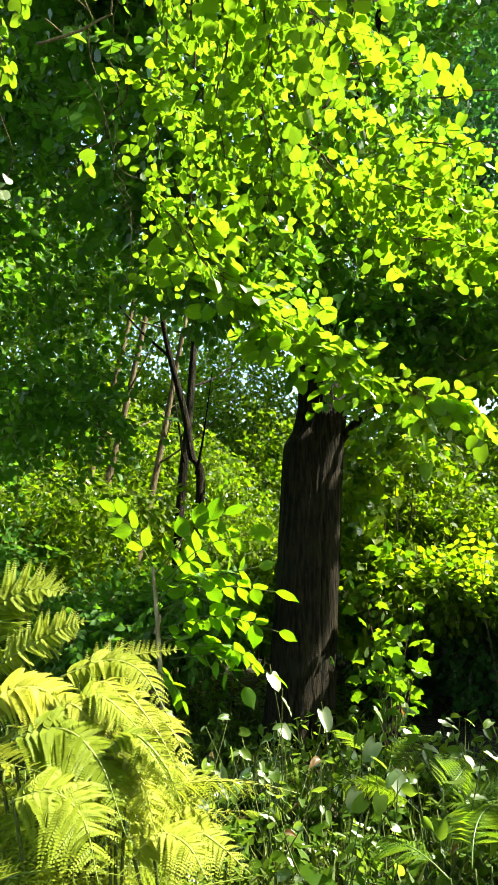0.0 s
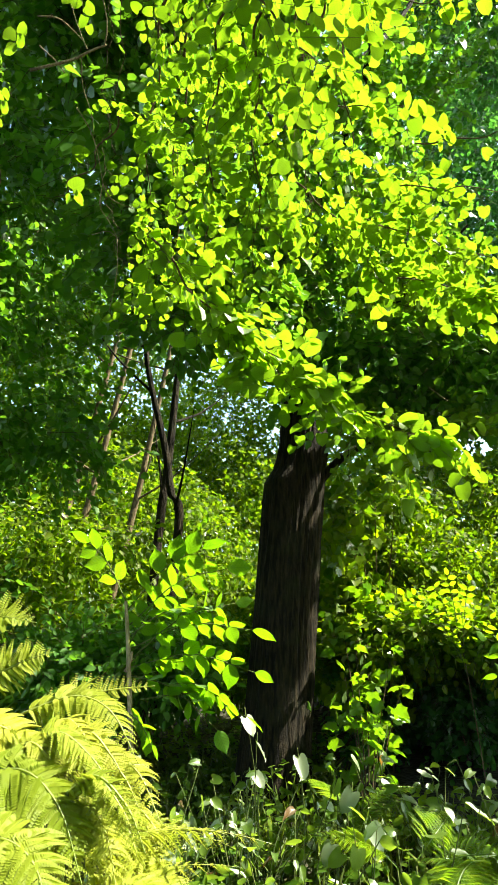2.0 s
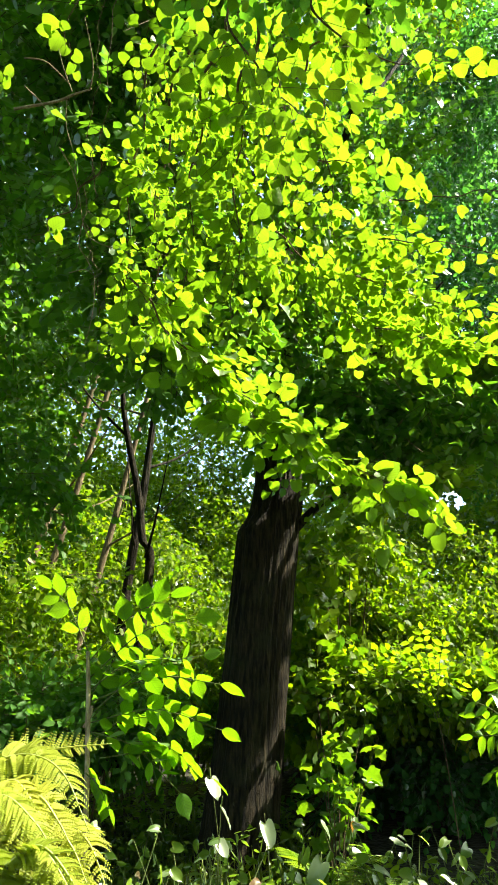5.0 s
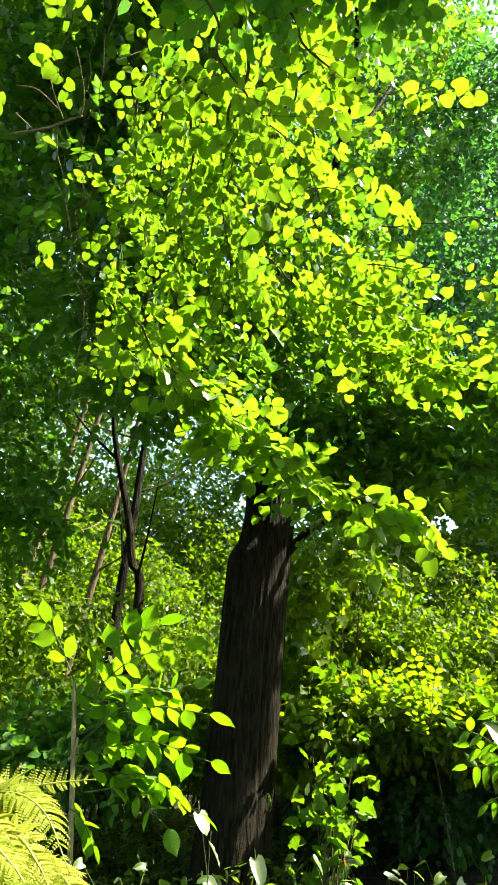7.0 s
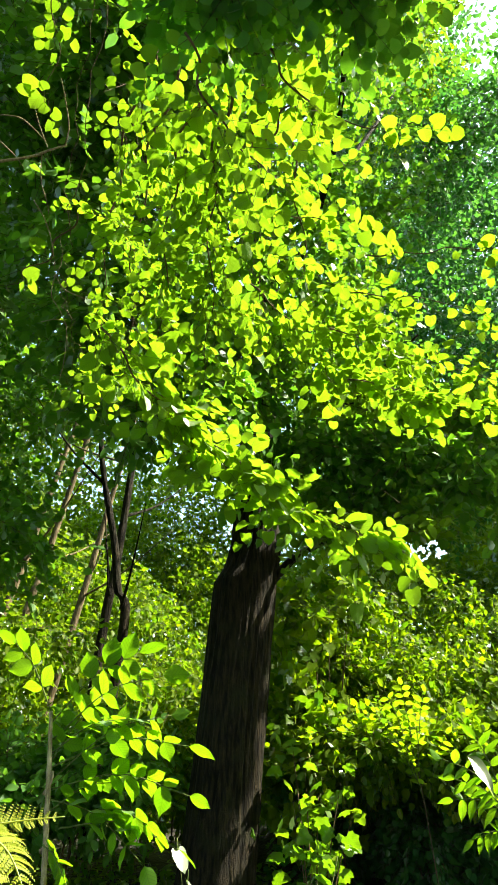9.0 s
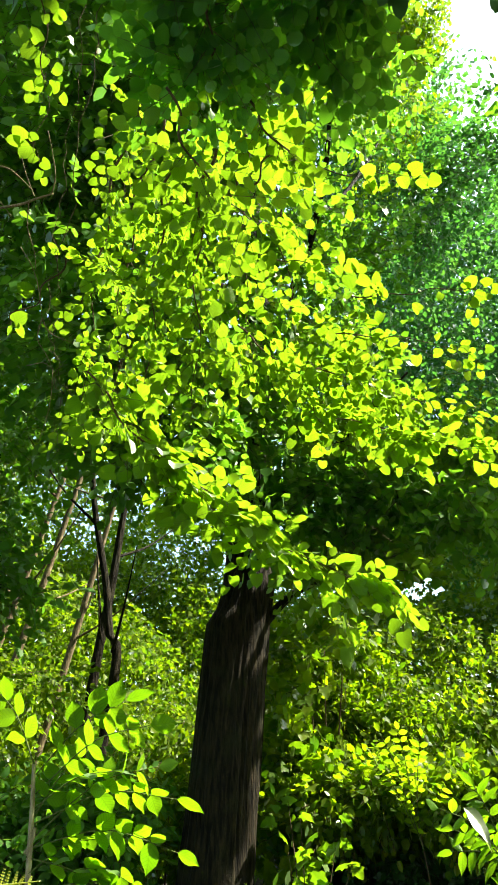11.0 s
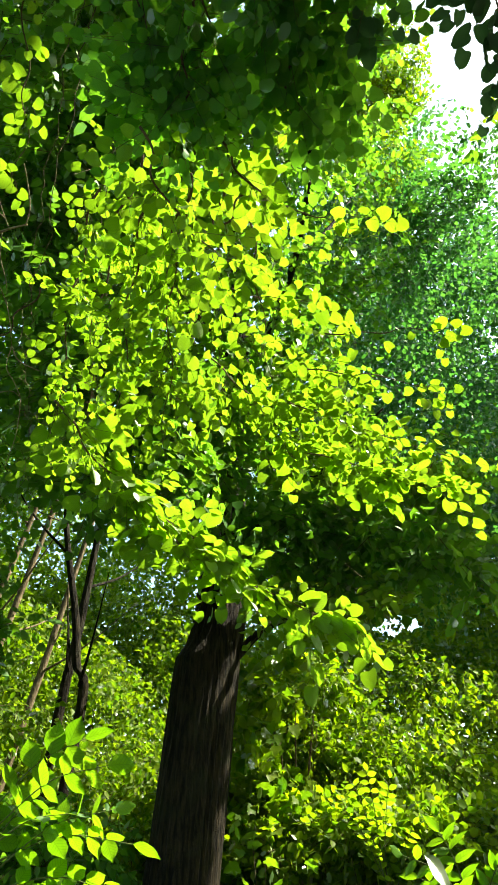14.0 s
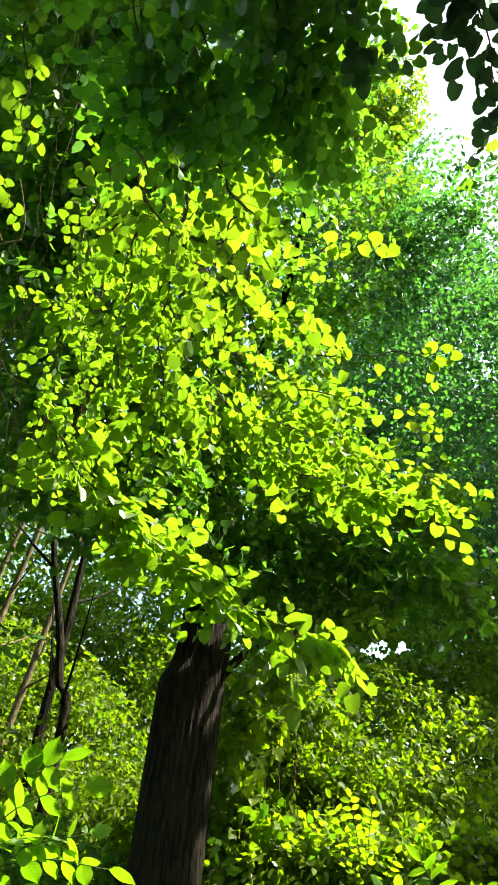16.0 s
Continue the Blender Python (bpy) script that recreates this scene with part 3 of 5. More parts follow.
def big_linden():
    tree = thing("linden_tree", (0.33, 5.1, 0), "old linden with a dark furrowed leaning trunk and dense crown", "tree")
    line = [(0.26, 5.1, -0.2), (0.33, 5.1, 0.25), (0.45, 5.1, 1.4), (0.57, 5.1, 2.6), (0.65, 5.1, 3.1), (0.70, 5.15, 4.7), (0.78, 5.3, 7.0), (0.7, 5.4, 9.5), (0.8, 5.5, 12.5)]
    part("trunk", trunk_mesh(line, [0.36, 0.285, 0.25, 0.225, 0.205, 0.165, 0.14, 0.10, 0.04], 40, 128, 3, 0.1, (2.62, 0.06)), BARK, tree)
    low_limbs = [([(0.70, 5.1, 2.55), (1.0, 5.0, 2.85), (1.35, 4.9, 3.05), (1.9, 4.7, 3.6)], [0.05, 0.035, 0.025, 0.012]),
                 ([(0.70, 5.1, 3.7), (1.3, 4.9, 4.1), (1.7, 4.6, 4.45), (2.1, 4.3, 4.8)], [0.07, 0.05, 0.03, 0.01]),
                 ([(0.70, 5.1, 4.6), (0.3, 4.4, 5.3), (-0.3, 3.2, 6.1), (-0.8, 2.0, 6.4)], [0.09, 0.07, 0.05, 0.02]),
                 ([(0.72, 5.2, 5.3), (1.2, 4.3, 6.2), (1.3, 3.4, 6.7), (1.2, 2.8, 7.1)], [0.05, 0.04, 0.025, 0.012])]
    high_limbs = [([(0.75, 5.2, 6.0), (-0.4, 5.0, 7.2), (-1.8, 4.6, 8.2), (-3.0, 4.3, 8.9)], [0.08, 0.06, 0.04, 0.02]),
                  ([at(3, 66, 7.0), at(-8, 64, 6.0), at(-12, 57, 5.5), at(-21, 52, 5.2)], [0.04, 0.032, 0.025, 0.012]),
                  ([(0.75, 5.3, 7.0), (1.8, 5.6, 8.3), (2.4, 5.7, 9.3), (2.8, 5.8, 10.2)], [0.05, 0.035, 0.025, 0.01]),
                  ([(0.75, 5.3, 6.6), (0.4, 6.4, 7.9), (-0.2, 7.6, 9.2), (-0.6, 8.6, 10.0)], [0.07, 0.05, 0.035, 0.015])]
    for pts, rad in low_limbs + high_limbs:
        s = Shape()
        tube(s, bend(pts, 8), rad, 9)
        part("limb", s, BARK, tree)
    # crown, seen from below against the light
    foliage(tree, SHADE, (-24, 24), (47, 74), (4.2, 9.0), 70, 0.75, 60, 0.34, 7, 0.075, ROUND)
    foliage(tree, SHADE, (-6, 22), (24, 48), (5.6, 8.5), 48, 0.7, 52, 0.32, 7, 0.075, ROUND)
    foliage(tree, SHADE, (-30, 20), (50, 80), (7.0, 12.0), 50, 1.1, 60, 0.4, 7, 0.085, ROUND)
    foliage(tree, SHADE, (-14, 23), (57, 76), (3.8, 6.0), 60, 0.6, 60, 0.32, 7, 0.075, ROUND)
    foliage(tree, SHADE, (-3, 10), (20, 36), (4.3, 5.4), 11, 0.4, 40, 0.3, 7, 0.07, ROUND)
    foliage(tree, SHADE, (6, 24), (17, 31), (6, 8.5), 44, 0.55, 30, 0.32, 7, 0.075, ROUND)
    return tree


linden = big_linden()


# ---- hanging branches of the neighbouring linden, in the sun ----
HEART_MESHES = [leaf_mesh("leaf", heart_leaf(*q), LINDEN) for q in
                ((0.49, 0.07, 0.16, 0.10, 0.012), (0.46, 0.06, 0.28, 0.22, 0.02), (0.50, 0.09, 0.05, -0.06, 0.015), (0.44, 0.04, 0.20, 0.14, 0.02))]
SILHOUETTE_MESHES = [leaf_mesh("leaf", heart_leaf(*q), SILHOUETTE_LEAF) for q in ((0.48, 0.13, 0.16, 0.10, 0.012), (0.44, 0.10, 0.28, 0.22, 0.02))] * 2
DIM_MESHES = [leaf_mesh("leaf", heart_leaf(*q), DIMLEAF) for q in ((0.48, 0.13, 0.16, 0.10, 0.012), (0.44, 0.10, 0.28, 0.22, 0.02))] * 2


DIM = "linden branch hanging high, shade coloured into its dull green leaves"
LIT = "drooping linden branch with glowing yellow-green heart-shaped leaves"


def shoots(stem, out, length, size, face, g, droop=0.35, wild=0.22):
    """Leafy shoots: alternate leaves in one plane along each, a larger pair in the middle and one leaf at the tip."""
    P, A, N, Z, ends = [], [], [], [], []
    for a, w, ln in zip(stem, out, length):
        up = unit(face + 0.3 * g.normal(size=3))
        w = unit(w - 0.7 * (w @ up) * up)
        side = np.cross(w, up)
        big = size * g.uniform(0.75, 1.2)
        n = max(3, int(ln / (0.62 * big)))
        for k in range(n + 1):
            q = (k + 0.5) / (n + 0.5)
            here = a + w * ln * q + np.array((0, 0, -droop * ln * q * q))
            sign = 0 if k == n else (1 if k % 2 else -1)
            way = w * (0.45 + 0.5 * q) + sign * side * (0.95 - 0.3 * q) + (0, 0, -0.28) + wild * 0.7 * g.normal(size=3)
            P.append(here + 0.25 * big * unit(way)), A.append(way), N.append(up + wild * g.normal(size=3))
            Z.append(big * (0.68 + 0.4 * math.sin(math.pi * min(q, 0.8))) * g.uniform(0.8, 1.15))
        ends.append(a + w * ln + np.array((0, 0, -droop * ln)))
    return np.array(P), unit(np.array(A)), np.array(N), np.array(Z), np.array(ends)


def hanging_branch(points, radii, count, reach, size, label, seed, meshes=HEART_MESHES, face=(0.30, 0.50, 0.76), second=0.5, lean=0.5, droop=0.35):
    """A drooping branch with side shoots and heart-shaped leaves."""
    g = np.random.default_rng(seed)
    line = bend([at(*p) for p in points], 12)
    br = thing("hanging_branch", line[0], label, "branch", "linden branches overhead")
    s = Shape()
    tube(s, line + 0.02 * np.sin(np.linspace(0, 19, len(line)))[:, None] * (1, 0.5, 0), [0.6 * q for q in radii], 6)
    part("limb", s, TWIG, br)
    k = (g.uniform(0.03, 1, count) * (len(line) - 1)).astype(int)
    way = unit(np.gradient(line, axis=0))[k]
    out = way * lean + g.normal(size=(count, 3)) * (0.8, 0.6, 0.5)
    p, al, no, sz, ends = shoots(line[k], out, reach * g.uniform(0.45, 1.15, count), size, np.array(face), g, droop)
    stem = line[k]
    keep = np.ones(len(p), bool)
    if label == LIT:
        keep = spread(p + 0.5 * sz[:, None] * al, 0.036, second, g)
    if label == DIM:
        keep = ~in_sun(p) | (g.uniform(size=len(p)) < 0.05)
        clear = ~in_sun(ends)
        stem, ends = stem[clear], ends[clear]
    p, al, no, sz = p[keep], al[keep], no[keep], sz[keep]
    w = Shape()
    sticks(w, stem, ends, 0.0012)
    part("twig_mass", w, TWIG, br, kind="stuff")
    order = g.permutation(len(p))
    for n in order[:240]:
        ob = part("leaf", meshes[n % 4], None, br)
        ob.matrix_parent_inverse = Matrix.Identity(4)
        ob.matrix_basis = Matrix.Translation(Vector(p[n] - line[0])) @ turn_of(al[n], no[n]) @ Matrix.Scale(sz[n], 4)
    rest = order[240:]
    if len(rest):
        m = Shape()
        leaves(m, HEART, p[rest], al[rest], no[rest], sz[rest])
        # branches outside the sun take the leaf colour with shade in it
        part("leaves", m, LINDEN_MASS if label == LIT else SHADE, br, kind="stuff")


LIMB, SIDE = [0.012, 0.009, 0.005, 0.002], [0.008, 0.006, 0.004, 0.002]
STEEP = (0.28, 0.30, 0.88)
# the curtain of sunlit leaves
hanging_branch([(-8, 55, 3.3), (-11, 47, 3.3), (-11.5, 38, 3.3), (-11, 26.5, 3.4)], LIMB, 50, 0.22, 0.045, LIT, 1)
hanging_branch([(-5, 54, 3.2), (-8, 46, 3.2), (-8.5, 37, 3.2), (-8, 28, 3.3)], LIMB, 54, 0.28, 0.047, LIT, 13)
hanging_branch([(-2, 53, 3.0), (-4.5, 47, 3.05), (-5, 39, 3.1), (-5, 29, 3.2)], LIMB, 54, 0.34, 0.050, LIT, 2)
hanging_branch([(2, 53, 2.9), (0, 47, 2.95), (0, 39, 3.0), (0, 29, 3.1)], LIMB, 46, 0.34, 0.050, LIT, 3)
hanging_branch([(6, 53, 3.1), (5, 48, 3.2), (5, 43, 3.3), (6, 34, 3.35)], LIMB, 36, 0.30, 0.052, LIT, 4)
hanging_branch([(10, 53, 3.1), (9.5, 49, 3.2), (10, 43, 3.3), (11, 36, 3.4)], LIMB, 22, 0.28, 0.052, LIT, 14)
# large leaves close by
hanging_branch([(-4, 56, 2.2), (0, 51, 2.15), (4, 48, 2.2), (9, 45.5, 2.3)], SIDE, 12, 0.22, 0.047, LIT, 7)
hanging_branch([(6, 56, 2.4), (11, 52, 2.4), (17, 49.5, 2.5), (23, 48.5, 2.6)], SIDE, 14, 0.18, 0.050, LIT, 8)
# the lower edge, sweeping down across the big trunk
hanging_branch([(-11, 33, 2.6), (-5, 27.5, 2.6), (1, 23.5, 2.65), (7, 19.5, 2.7)], SIDE, 54, 0.21, 0.066, LIT, 5, face=STEEP)
hanging_branch([(-3, 26, 2.65), (3, 21.5, 2.7), (10, 17.5, 2.75), (18.5, 13.6, 2.8)], SIDE, 44, 0.19, 0.066, LIT, 6, face=STEEP, lean=0.9)
# shorter side branches
hanging_branch([(3, 45, 3.3), (8, 43.5, 3.35), (13, 42.7, 3.4), (17, 42.2, 3.4)], SIDE, 14, 0.13, 0.066, LIT, 16, lean=0.9)
hanging_branch([(4, 38, 3.4), (8, 35, 3.4), (11, 32, 3.45), (13, 28.5, 3.5)], SIDE, 18, 0.22, 0.064, LIT, 15)
hanging_branch([(6, 49, 2.7), (10, 51.5, 2.7), (13, 54, 2.8), (16, 56, 2.8)], SIDE, 12, 0.16, 0.07, LIT, 19, lean=0.9)
hanging_branch([(-26, 66, 3.4), (-23, 59, 3.4), (-20.5, 54, 3.35), (-20, 48.5, 3.35)], SIDE, 12, 0.13, 0.056, LIT, 11)
hanging_branch([(-32, 52, 3.1), (-28.5, 44, 3.1), (-26.5, 37, 3.2), (-25.5, 31, 3.3)], SIDE, 5, 0.2, 0.056, LIT, 17)
hanging_branch([(-15, 42, 3.2), (-17, 38.5, 3.2), (-19.5, 36, 3.2), (-20.5, 34.5, 3.3)], SIDE, 2, 0.1, 0.06, LIT, 18)
# the low sunny limb of the old tree
hanging_branch([(12, 34, 3.6), (16, 32.5, 3.5), (22, 30, 3.5), (28.5, 27, 3.45)], SIDE, 34, 0.26, 0.059, LIT, 20)
hanging_branch([(13, 29.5, 3.6), (17, 28.5, 3.5), (21, 27, 3.5), (26.5, 25, 3.45)], SIDE, 28, 0.24, 0.058, LIT, 21)
hanging_branch([(13, 37, 3.6), (18, 36, 3.55), (23, 35, 3.5), (28.5, 32.5, 3.5)], SIDE, 22, 0.24, 0.058, LIT, 22)
hanging_branch([(17, 39.5, 3.7), (22, 39, 3.7), (27, 38.5, 3.65), (30.5, 37.5, 3.6)], SIDE, 10, 0.15, 0.058, LIT, 23)
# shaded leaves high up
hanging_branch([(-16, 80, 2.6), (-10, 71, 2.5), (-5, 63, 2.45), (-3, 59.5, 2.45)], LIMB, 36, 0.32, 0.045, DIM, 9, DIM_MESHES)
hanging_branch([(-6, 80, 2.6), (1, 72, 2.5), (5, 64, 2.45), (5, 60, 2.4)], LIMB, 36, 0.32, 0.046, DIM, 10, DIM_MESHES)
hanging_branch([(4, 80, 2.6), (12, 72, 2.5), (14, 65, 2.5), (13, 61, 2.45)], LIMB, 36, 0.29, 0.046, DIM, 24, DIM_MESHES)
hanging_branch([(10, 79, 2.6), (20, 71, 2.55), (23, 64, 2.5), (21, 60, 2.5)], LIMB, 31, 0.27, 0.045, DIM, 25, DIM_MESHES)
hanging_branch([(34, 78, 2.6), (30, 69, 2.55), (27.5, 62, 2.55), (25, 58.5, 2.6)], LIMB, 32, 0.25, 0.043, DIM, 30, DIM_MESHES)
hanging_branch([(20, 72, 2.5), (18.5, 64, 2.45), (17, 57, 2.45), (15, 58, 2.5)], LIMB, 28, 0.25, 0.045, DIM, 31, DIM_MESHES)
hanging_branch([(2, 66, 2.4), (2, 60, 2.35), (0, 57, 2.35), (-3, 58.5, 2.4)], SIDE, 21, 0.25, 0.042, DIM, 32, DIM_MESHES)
# backlit branches: their darkness is in the leaf colour
DARK = "linden branch against the bright sky, leaves coloured dark as silhouettes"
hanging_branch([(28, 74, 2.5), (29, 69, 2.45), (29.5, 64.5, 2.4), (31.5, 61, 2.4)], SIDE, 14, 0.11, 0.052, DARK, 12, SILHOUETTE_MESHES)
hanging_branch([(60, 72, 2.6), (51, 66, 2.5), (46.5, 60, 2.5), (45, 53, 2.5)], LIMB, 44, 0.15, 0.052, DARK, 29, SILHOUETTE_MESHES)

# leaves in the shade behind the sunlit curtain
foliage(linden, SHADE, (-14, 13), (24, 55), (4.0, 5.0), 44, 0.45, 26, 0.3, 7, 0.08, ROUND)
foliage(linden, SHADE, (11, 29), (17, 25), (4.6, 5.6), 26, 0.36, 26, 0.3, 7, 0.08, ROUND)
# lower limb on the sunny side
foliage(linden, LINDEN_MASS, (10, 30), (26, 39), (4.6, 5.4), 46, 0.34, 12, 0.3, 7, 0.066, HEART, name="sunlit_foliage")
foliage(linden, LINDEN_MASS, (9, 18), (14.5, 18), (4.2, 5.0), 9, 0.3, 16, 0.28, 6, 0.07, HEART, name="sunlit_foliage")


# ---- woods around ----
def slim_tree(line, d, r, mat, seed, label):
    """A slender trunk along the given bearings and heights, with a few short limbs."""
    g = np.random.default_rng(seed)
    pts = [at(az, el, d / math.cos(radians(el))) for az, el in line]
    base = pts[0].copy()
    tree = thing("slender_tree", base, label, "tree", "slender trunks in the wood")
    part("trunk", trunk_mesh(pts, [r * 1.15, r, r * 0.9, r * 0.75, r * 0.5], 10, 16, seed, 0.03), mat, tree)
    for k in range(4):
        i = 1 + k % (len(pts) - 2)
        a = pts[i] + (pts[i + 1] - pts[i]) * g.uniform(0.3, 0.8)
        w = g.normal(size=3) * (0.8, 0.8, 0.2) + (0, 0, 0.7)
        s = Shape()
        tube(s, bend([a, a + 0.5 * w, a + 1.1 * w + (0, 0, 0.2)], 5), [r * 0.4, r * 0.25, r * 0.08], 6)
        part("limb", s, mat, tree)
    return tree


PALE_LABEL = "slender leaning forest tree with pale sunlit bark"
a = slim_tree([(-20.5, -7), (-16.6, 8.8), (-15.3, 14.2), (-12.5, 26), (-10, 34)], 9.5, 0.05, PALE, 21, PALE_LABEL)
foliage(a, WOODS, (-24, -12), (20, 34), (9, 11), 14, 0.6, 36, 0.3, 6, 0.075)
b = slim_tree([(-18.5, -7), (-15.3, 7), (-13.0, 17.5), (-10.7, 28), (-9, 36)], 10.5, 0.055, PALE, 22, PALE_LABEL)
foliage(b, WOODS, (-16, -4), (20, 32), (10.5, 12.5), 14, 0.6, 36, 0.3, 6, 0.075)
c = slim_tree([(-14, -7), (-11, 7.9), (-9.8, 14), (-7.4, 26), (-6, 34)], 10.0, 0.05, PALE, 23, PALE_LABEL)
foliage(c, WOODS, (-12, -2), (14, 26), (10.5, 12.5), 14, 0.6, 36, 0.3, 6, 0.075)
DARK_LABEL = "dark crooked young tree among green leaves"
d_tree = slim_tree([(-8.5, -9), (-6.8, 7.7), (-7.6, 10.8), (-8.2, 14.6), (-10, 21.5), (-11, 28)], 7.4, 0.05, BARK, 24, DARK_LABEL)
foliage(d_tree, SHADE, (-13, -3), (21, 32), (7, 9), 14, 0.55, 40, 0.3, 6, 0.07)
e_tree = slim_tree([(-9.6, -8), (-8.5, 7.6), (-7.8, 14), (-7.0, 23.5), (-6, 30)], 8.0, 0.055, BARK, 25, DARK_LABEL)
foliage(e_tree, SHADE, (-10, 0), (20, 30), (7.5, 9), 12, 0.5, 40, 0.3, 6, 0.07)

# this tree is darkened by its shade-coloured leaves
dark = thing("shade_tree", at(-26, -11, 7.5) * (1, 1, 0), "dense tree standing in the shade, shade put into its leaf colour", "tree")
s = Shape()
tube(s, bend([at(-27, -11, 7.5), at(-27, 10, 7.5), at(-26, 35, 9), at(-24, 50, 11)], 8), [0.2, 0.16, 0.12, 0.05], 12)
part("trunk", s, BARK, dark)
foliage(dark, SHADE, (-34, -13), (13, 52), (5.2, 8.5), 88, 0.7, 55, 0.32, 7, 0.075, ROUND)
foliage(dark, SHADE, (-36, -10), (20, 62), (8.5, 12), 60, 1.0, 55, 0.4, 7, 0.09, ROUND)

right = thing("tall_tree", at(50, -8, 11.0) * (1, 1, 0), "tall tree with a sunlit yellow-green top", "tree")
s = Shape()
tube(s, bend([at(50, -8, 11.0), at(50, 20, 11.5), at(49, 38, 13), at(48, 46, 14)], 8), [0.22, 0.18, 0.12, 0.04], 12)
part("trunk", s, BARK, right)
foliage(right, DEEP_SHADE, (20, 36), (15, 50), (9, 12), 120, 0.85, 60, 0.4, 7, 0.085, veil=0.025)
# sun on the treetop put in as a brighter leaf colour
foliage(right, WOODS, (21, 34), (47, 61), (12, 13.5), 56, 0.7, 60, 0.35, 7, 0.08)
foliage(right, DEEP_SHADE, (28, 48), (20, 49), (12.5, 16.5), 150, 1.1, 56, 0.45, 7, 0.10, veil=0.025)


def bush(az, el, d, clumps, r, per, label, mat=WOODS, size=0.09, form=OVAL, count=6, stems=True, gaps=True):
    base = at(sum(az) / 2, 0, sum(d) / 2)
    base[2] = 0
    ob = thing("bush", base, label, "bush", "bushes in the undergrowth")
    g = np.random.default_rng(int(100 * (az[0] + 90) + d[0]))
    c = foliage(ob, mat, az, el, d, clumps, 0.85 * r, int(0.8 * per), 0.3, count, size, form, gaps, rng=g, name="leaves")
    for p in c[:: max(1, len(c) // 5)] if stems else ():
        s = Shape()
        tube(s, bend([(base + p) / 2 * (1, 1, 0) + (0, 0, -0.05), (base + 2 * p) / 3, p], 5), [0.011, 0.008, 0.003], 5)
        part("stem", s, TWIG, ob)


bush((-24, -12), (-9, 8), (7, 10), 60, 0.55, 50, "leafy green bush in dappled light")
bush((-14, 0), (-7, 14), (10.5, 13.5), 70, 0.7, 50, "yellow-green sunlit bush among slender trunks")
bush((6.5, 14), (-5, 11), (6.2, 8.5), 56, 0.5, 34, "bright green lobed-leaved bush beside the trunk", WOODS, 0.12, LOBED, count=5)
bush((12, 24), (0, 13), (7, 10), 56, 0.6, 50, "sunlit yellow-green bush at the clearing's edge", stems=False)
bush((16, 32), (-8, 12), (9, 13), 64, 0.8, 46, "tall leafy bush in half shade", stems=False)
bush((9.5, 28), (-2.0, -0.6), (5.6, 8.2), 80, 0.34, 60, "dense bush overhanging a dark hollow", WOODS, 0.07, ROUND, stems=False, gaps=False)
bush((7, 24), (-0.5, 8), (6.2, 7.6), 46, 0.4, 36, "bright bush with sunlit yellow-green leaves", WOODS, 0.062, ROUND, stems=False)
bush((-19, -6), (-6, -1), (5.5, 7.5), 34, 0.5, 56, "dark low bush in deep shade", SHADE)
# leaf colour carries the darkness of the hollow
bush((9, 28), (-9, -2.6), (6.6, 8.2), 80, 0.42, 60, "thicket in the depth of the hollow, leaves coloured dark for shade", DEEP_SHADE, 0.07, ROUND, stems=False, gaps=False)
bush((-8, 4), (-5, 4), (8, 10), 40, 0.55, 50, "leafy green bush behind the big trunk")
bush((-34, -22), (-4, 14), (6, 9), 40, 0.7, 46, "dark green bush in the shade", SHADE)

far = Shape()
g = np.random.default_rng(5)
p, w, _ = region((-180, 180), (-4, 20), (20, 32), 520, 2.0, 40, g)
lp, la, ln, _ = sprays(p, w, 0.9, 4, 0.5, 0.2, g)
keep = ~in_hole(lp) & ~in_sun(lp, 0.1)
lp, la, ln = lp[keep], la[keep], ln[keep]
leaves(far, PLAIN, lp, la, ln, 0.26 * g.uniform(0.7, 1.3, len(lp)))
tagged(part("far_woods", far, WOODS), "dense distant woodland foliage on all sides", "woods", kind="stuff")

g = np.random.default_rng(16)
back_crown = Shape()
# these crowns are darkened by leaf colour to read as shaded
for az, el, d, k in (((12, 50), (8, 48), (18, 22), 190), ((16, 30), (46, 56), (18, 22), 24), ((18, 42), (28, 50), (18, 22), 35), ((12, 52), (8, 44), (25, 31), 170), ((10, 54), (6, 48), (38, 44), 125)):
    p, w, _ = region(az, el, d, k, 1.7 * d[0] / 18, 60, g)
    lp, la, ln, _ = sprays(p, w, 0.8, 5, 0.6, 0.2, g)
    keep = ~in_hole(lp) & (~in_sun(lp) | (g.uniform(size=len(lp)) < 0.03))
    lp, la, ln = lp[keep], la[keep], ln[keep]
    leaves(back_crown, PLAIN, lp, la, ln, 0.17 * d[0] / 18 * g.uniform(0.7, 1.3, len(lp)))
tagged(part("tall_woods", back_crown, DEEP_SHADE), "tall woodland edge behind the clearing, leaves darkened for shade", "woods", kind="stuff")

g = np.random.default_rng(6)
mid_woods = Shape()
for az, el, d, k in (((-40, 45), (-6, 14), (12, 18), 300), ((-40, 12), (10, 30), (12, 18), 170), ((-16, 4), (2, 18), (14, 18), 70), ((-40, 8), (8, 26), (17, 22), 150), ((14, 50), (8, 30), (14, 20), 130)):
    p, w, _ = region(az, el, d, k, 1.2, 44, g)
    lp, la, ln, _ = sprays(p, w, 0.6, 5, 0.5, 0.2, g)
    keep = ~in_sun(lp, 0.08) & ~in_hole(lp)
    lp, la, ln = lp[keep], la[keep], ln[keep]
    leaves(mid_woods, PLAIN, lp, la, ln, 0.13 * g.uniform(0.7, 1.3, len(lp)))
tagged(part("woodland_thicket", mid_woods, WOODS), "thick green woodland understorey beyond the clearing", "woods", kind="stuff")

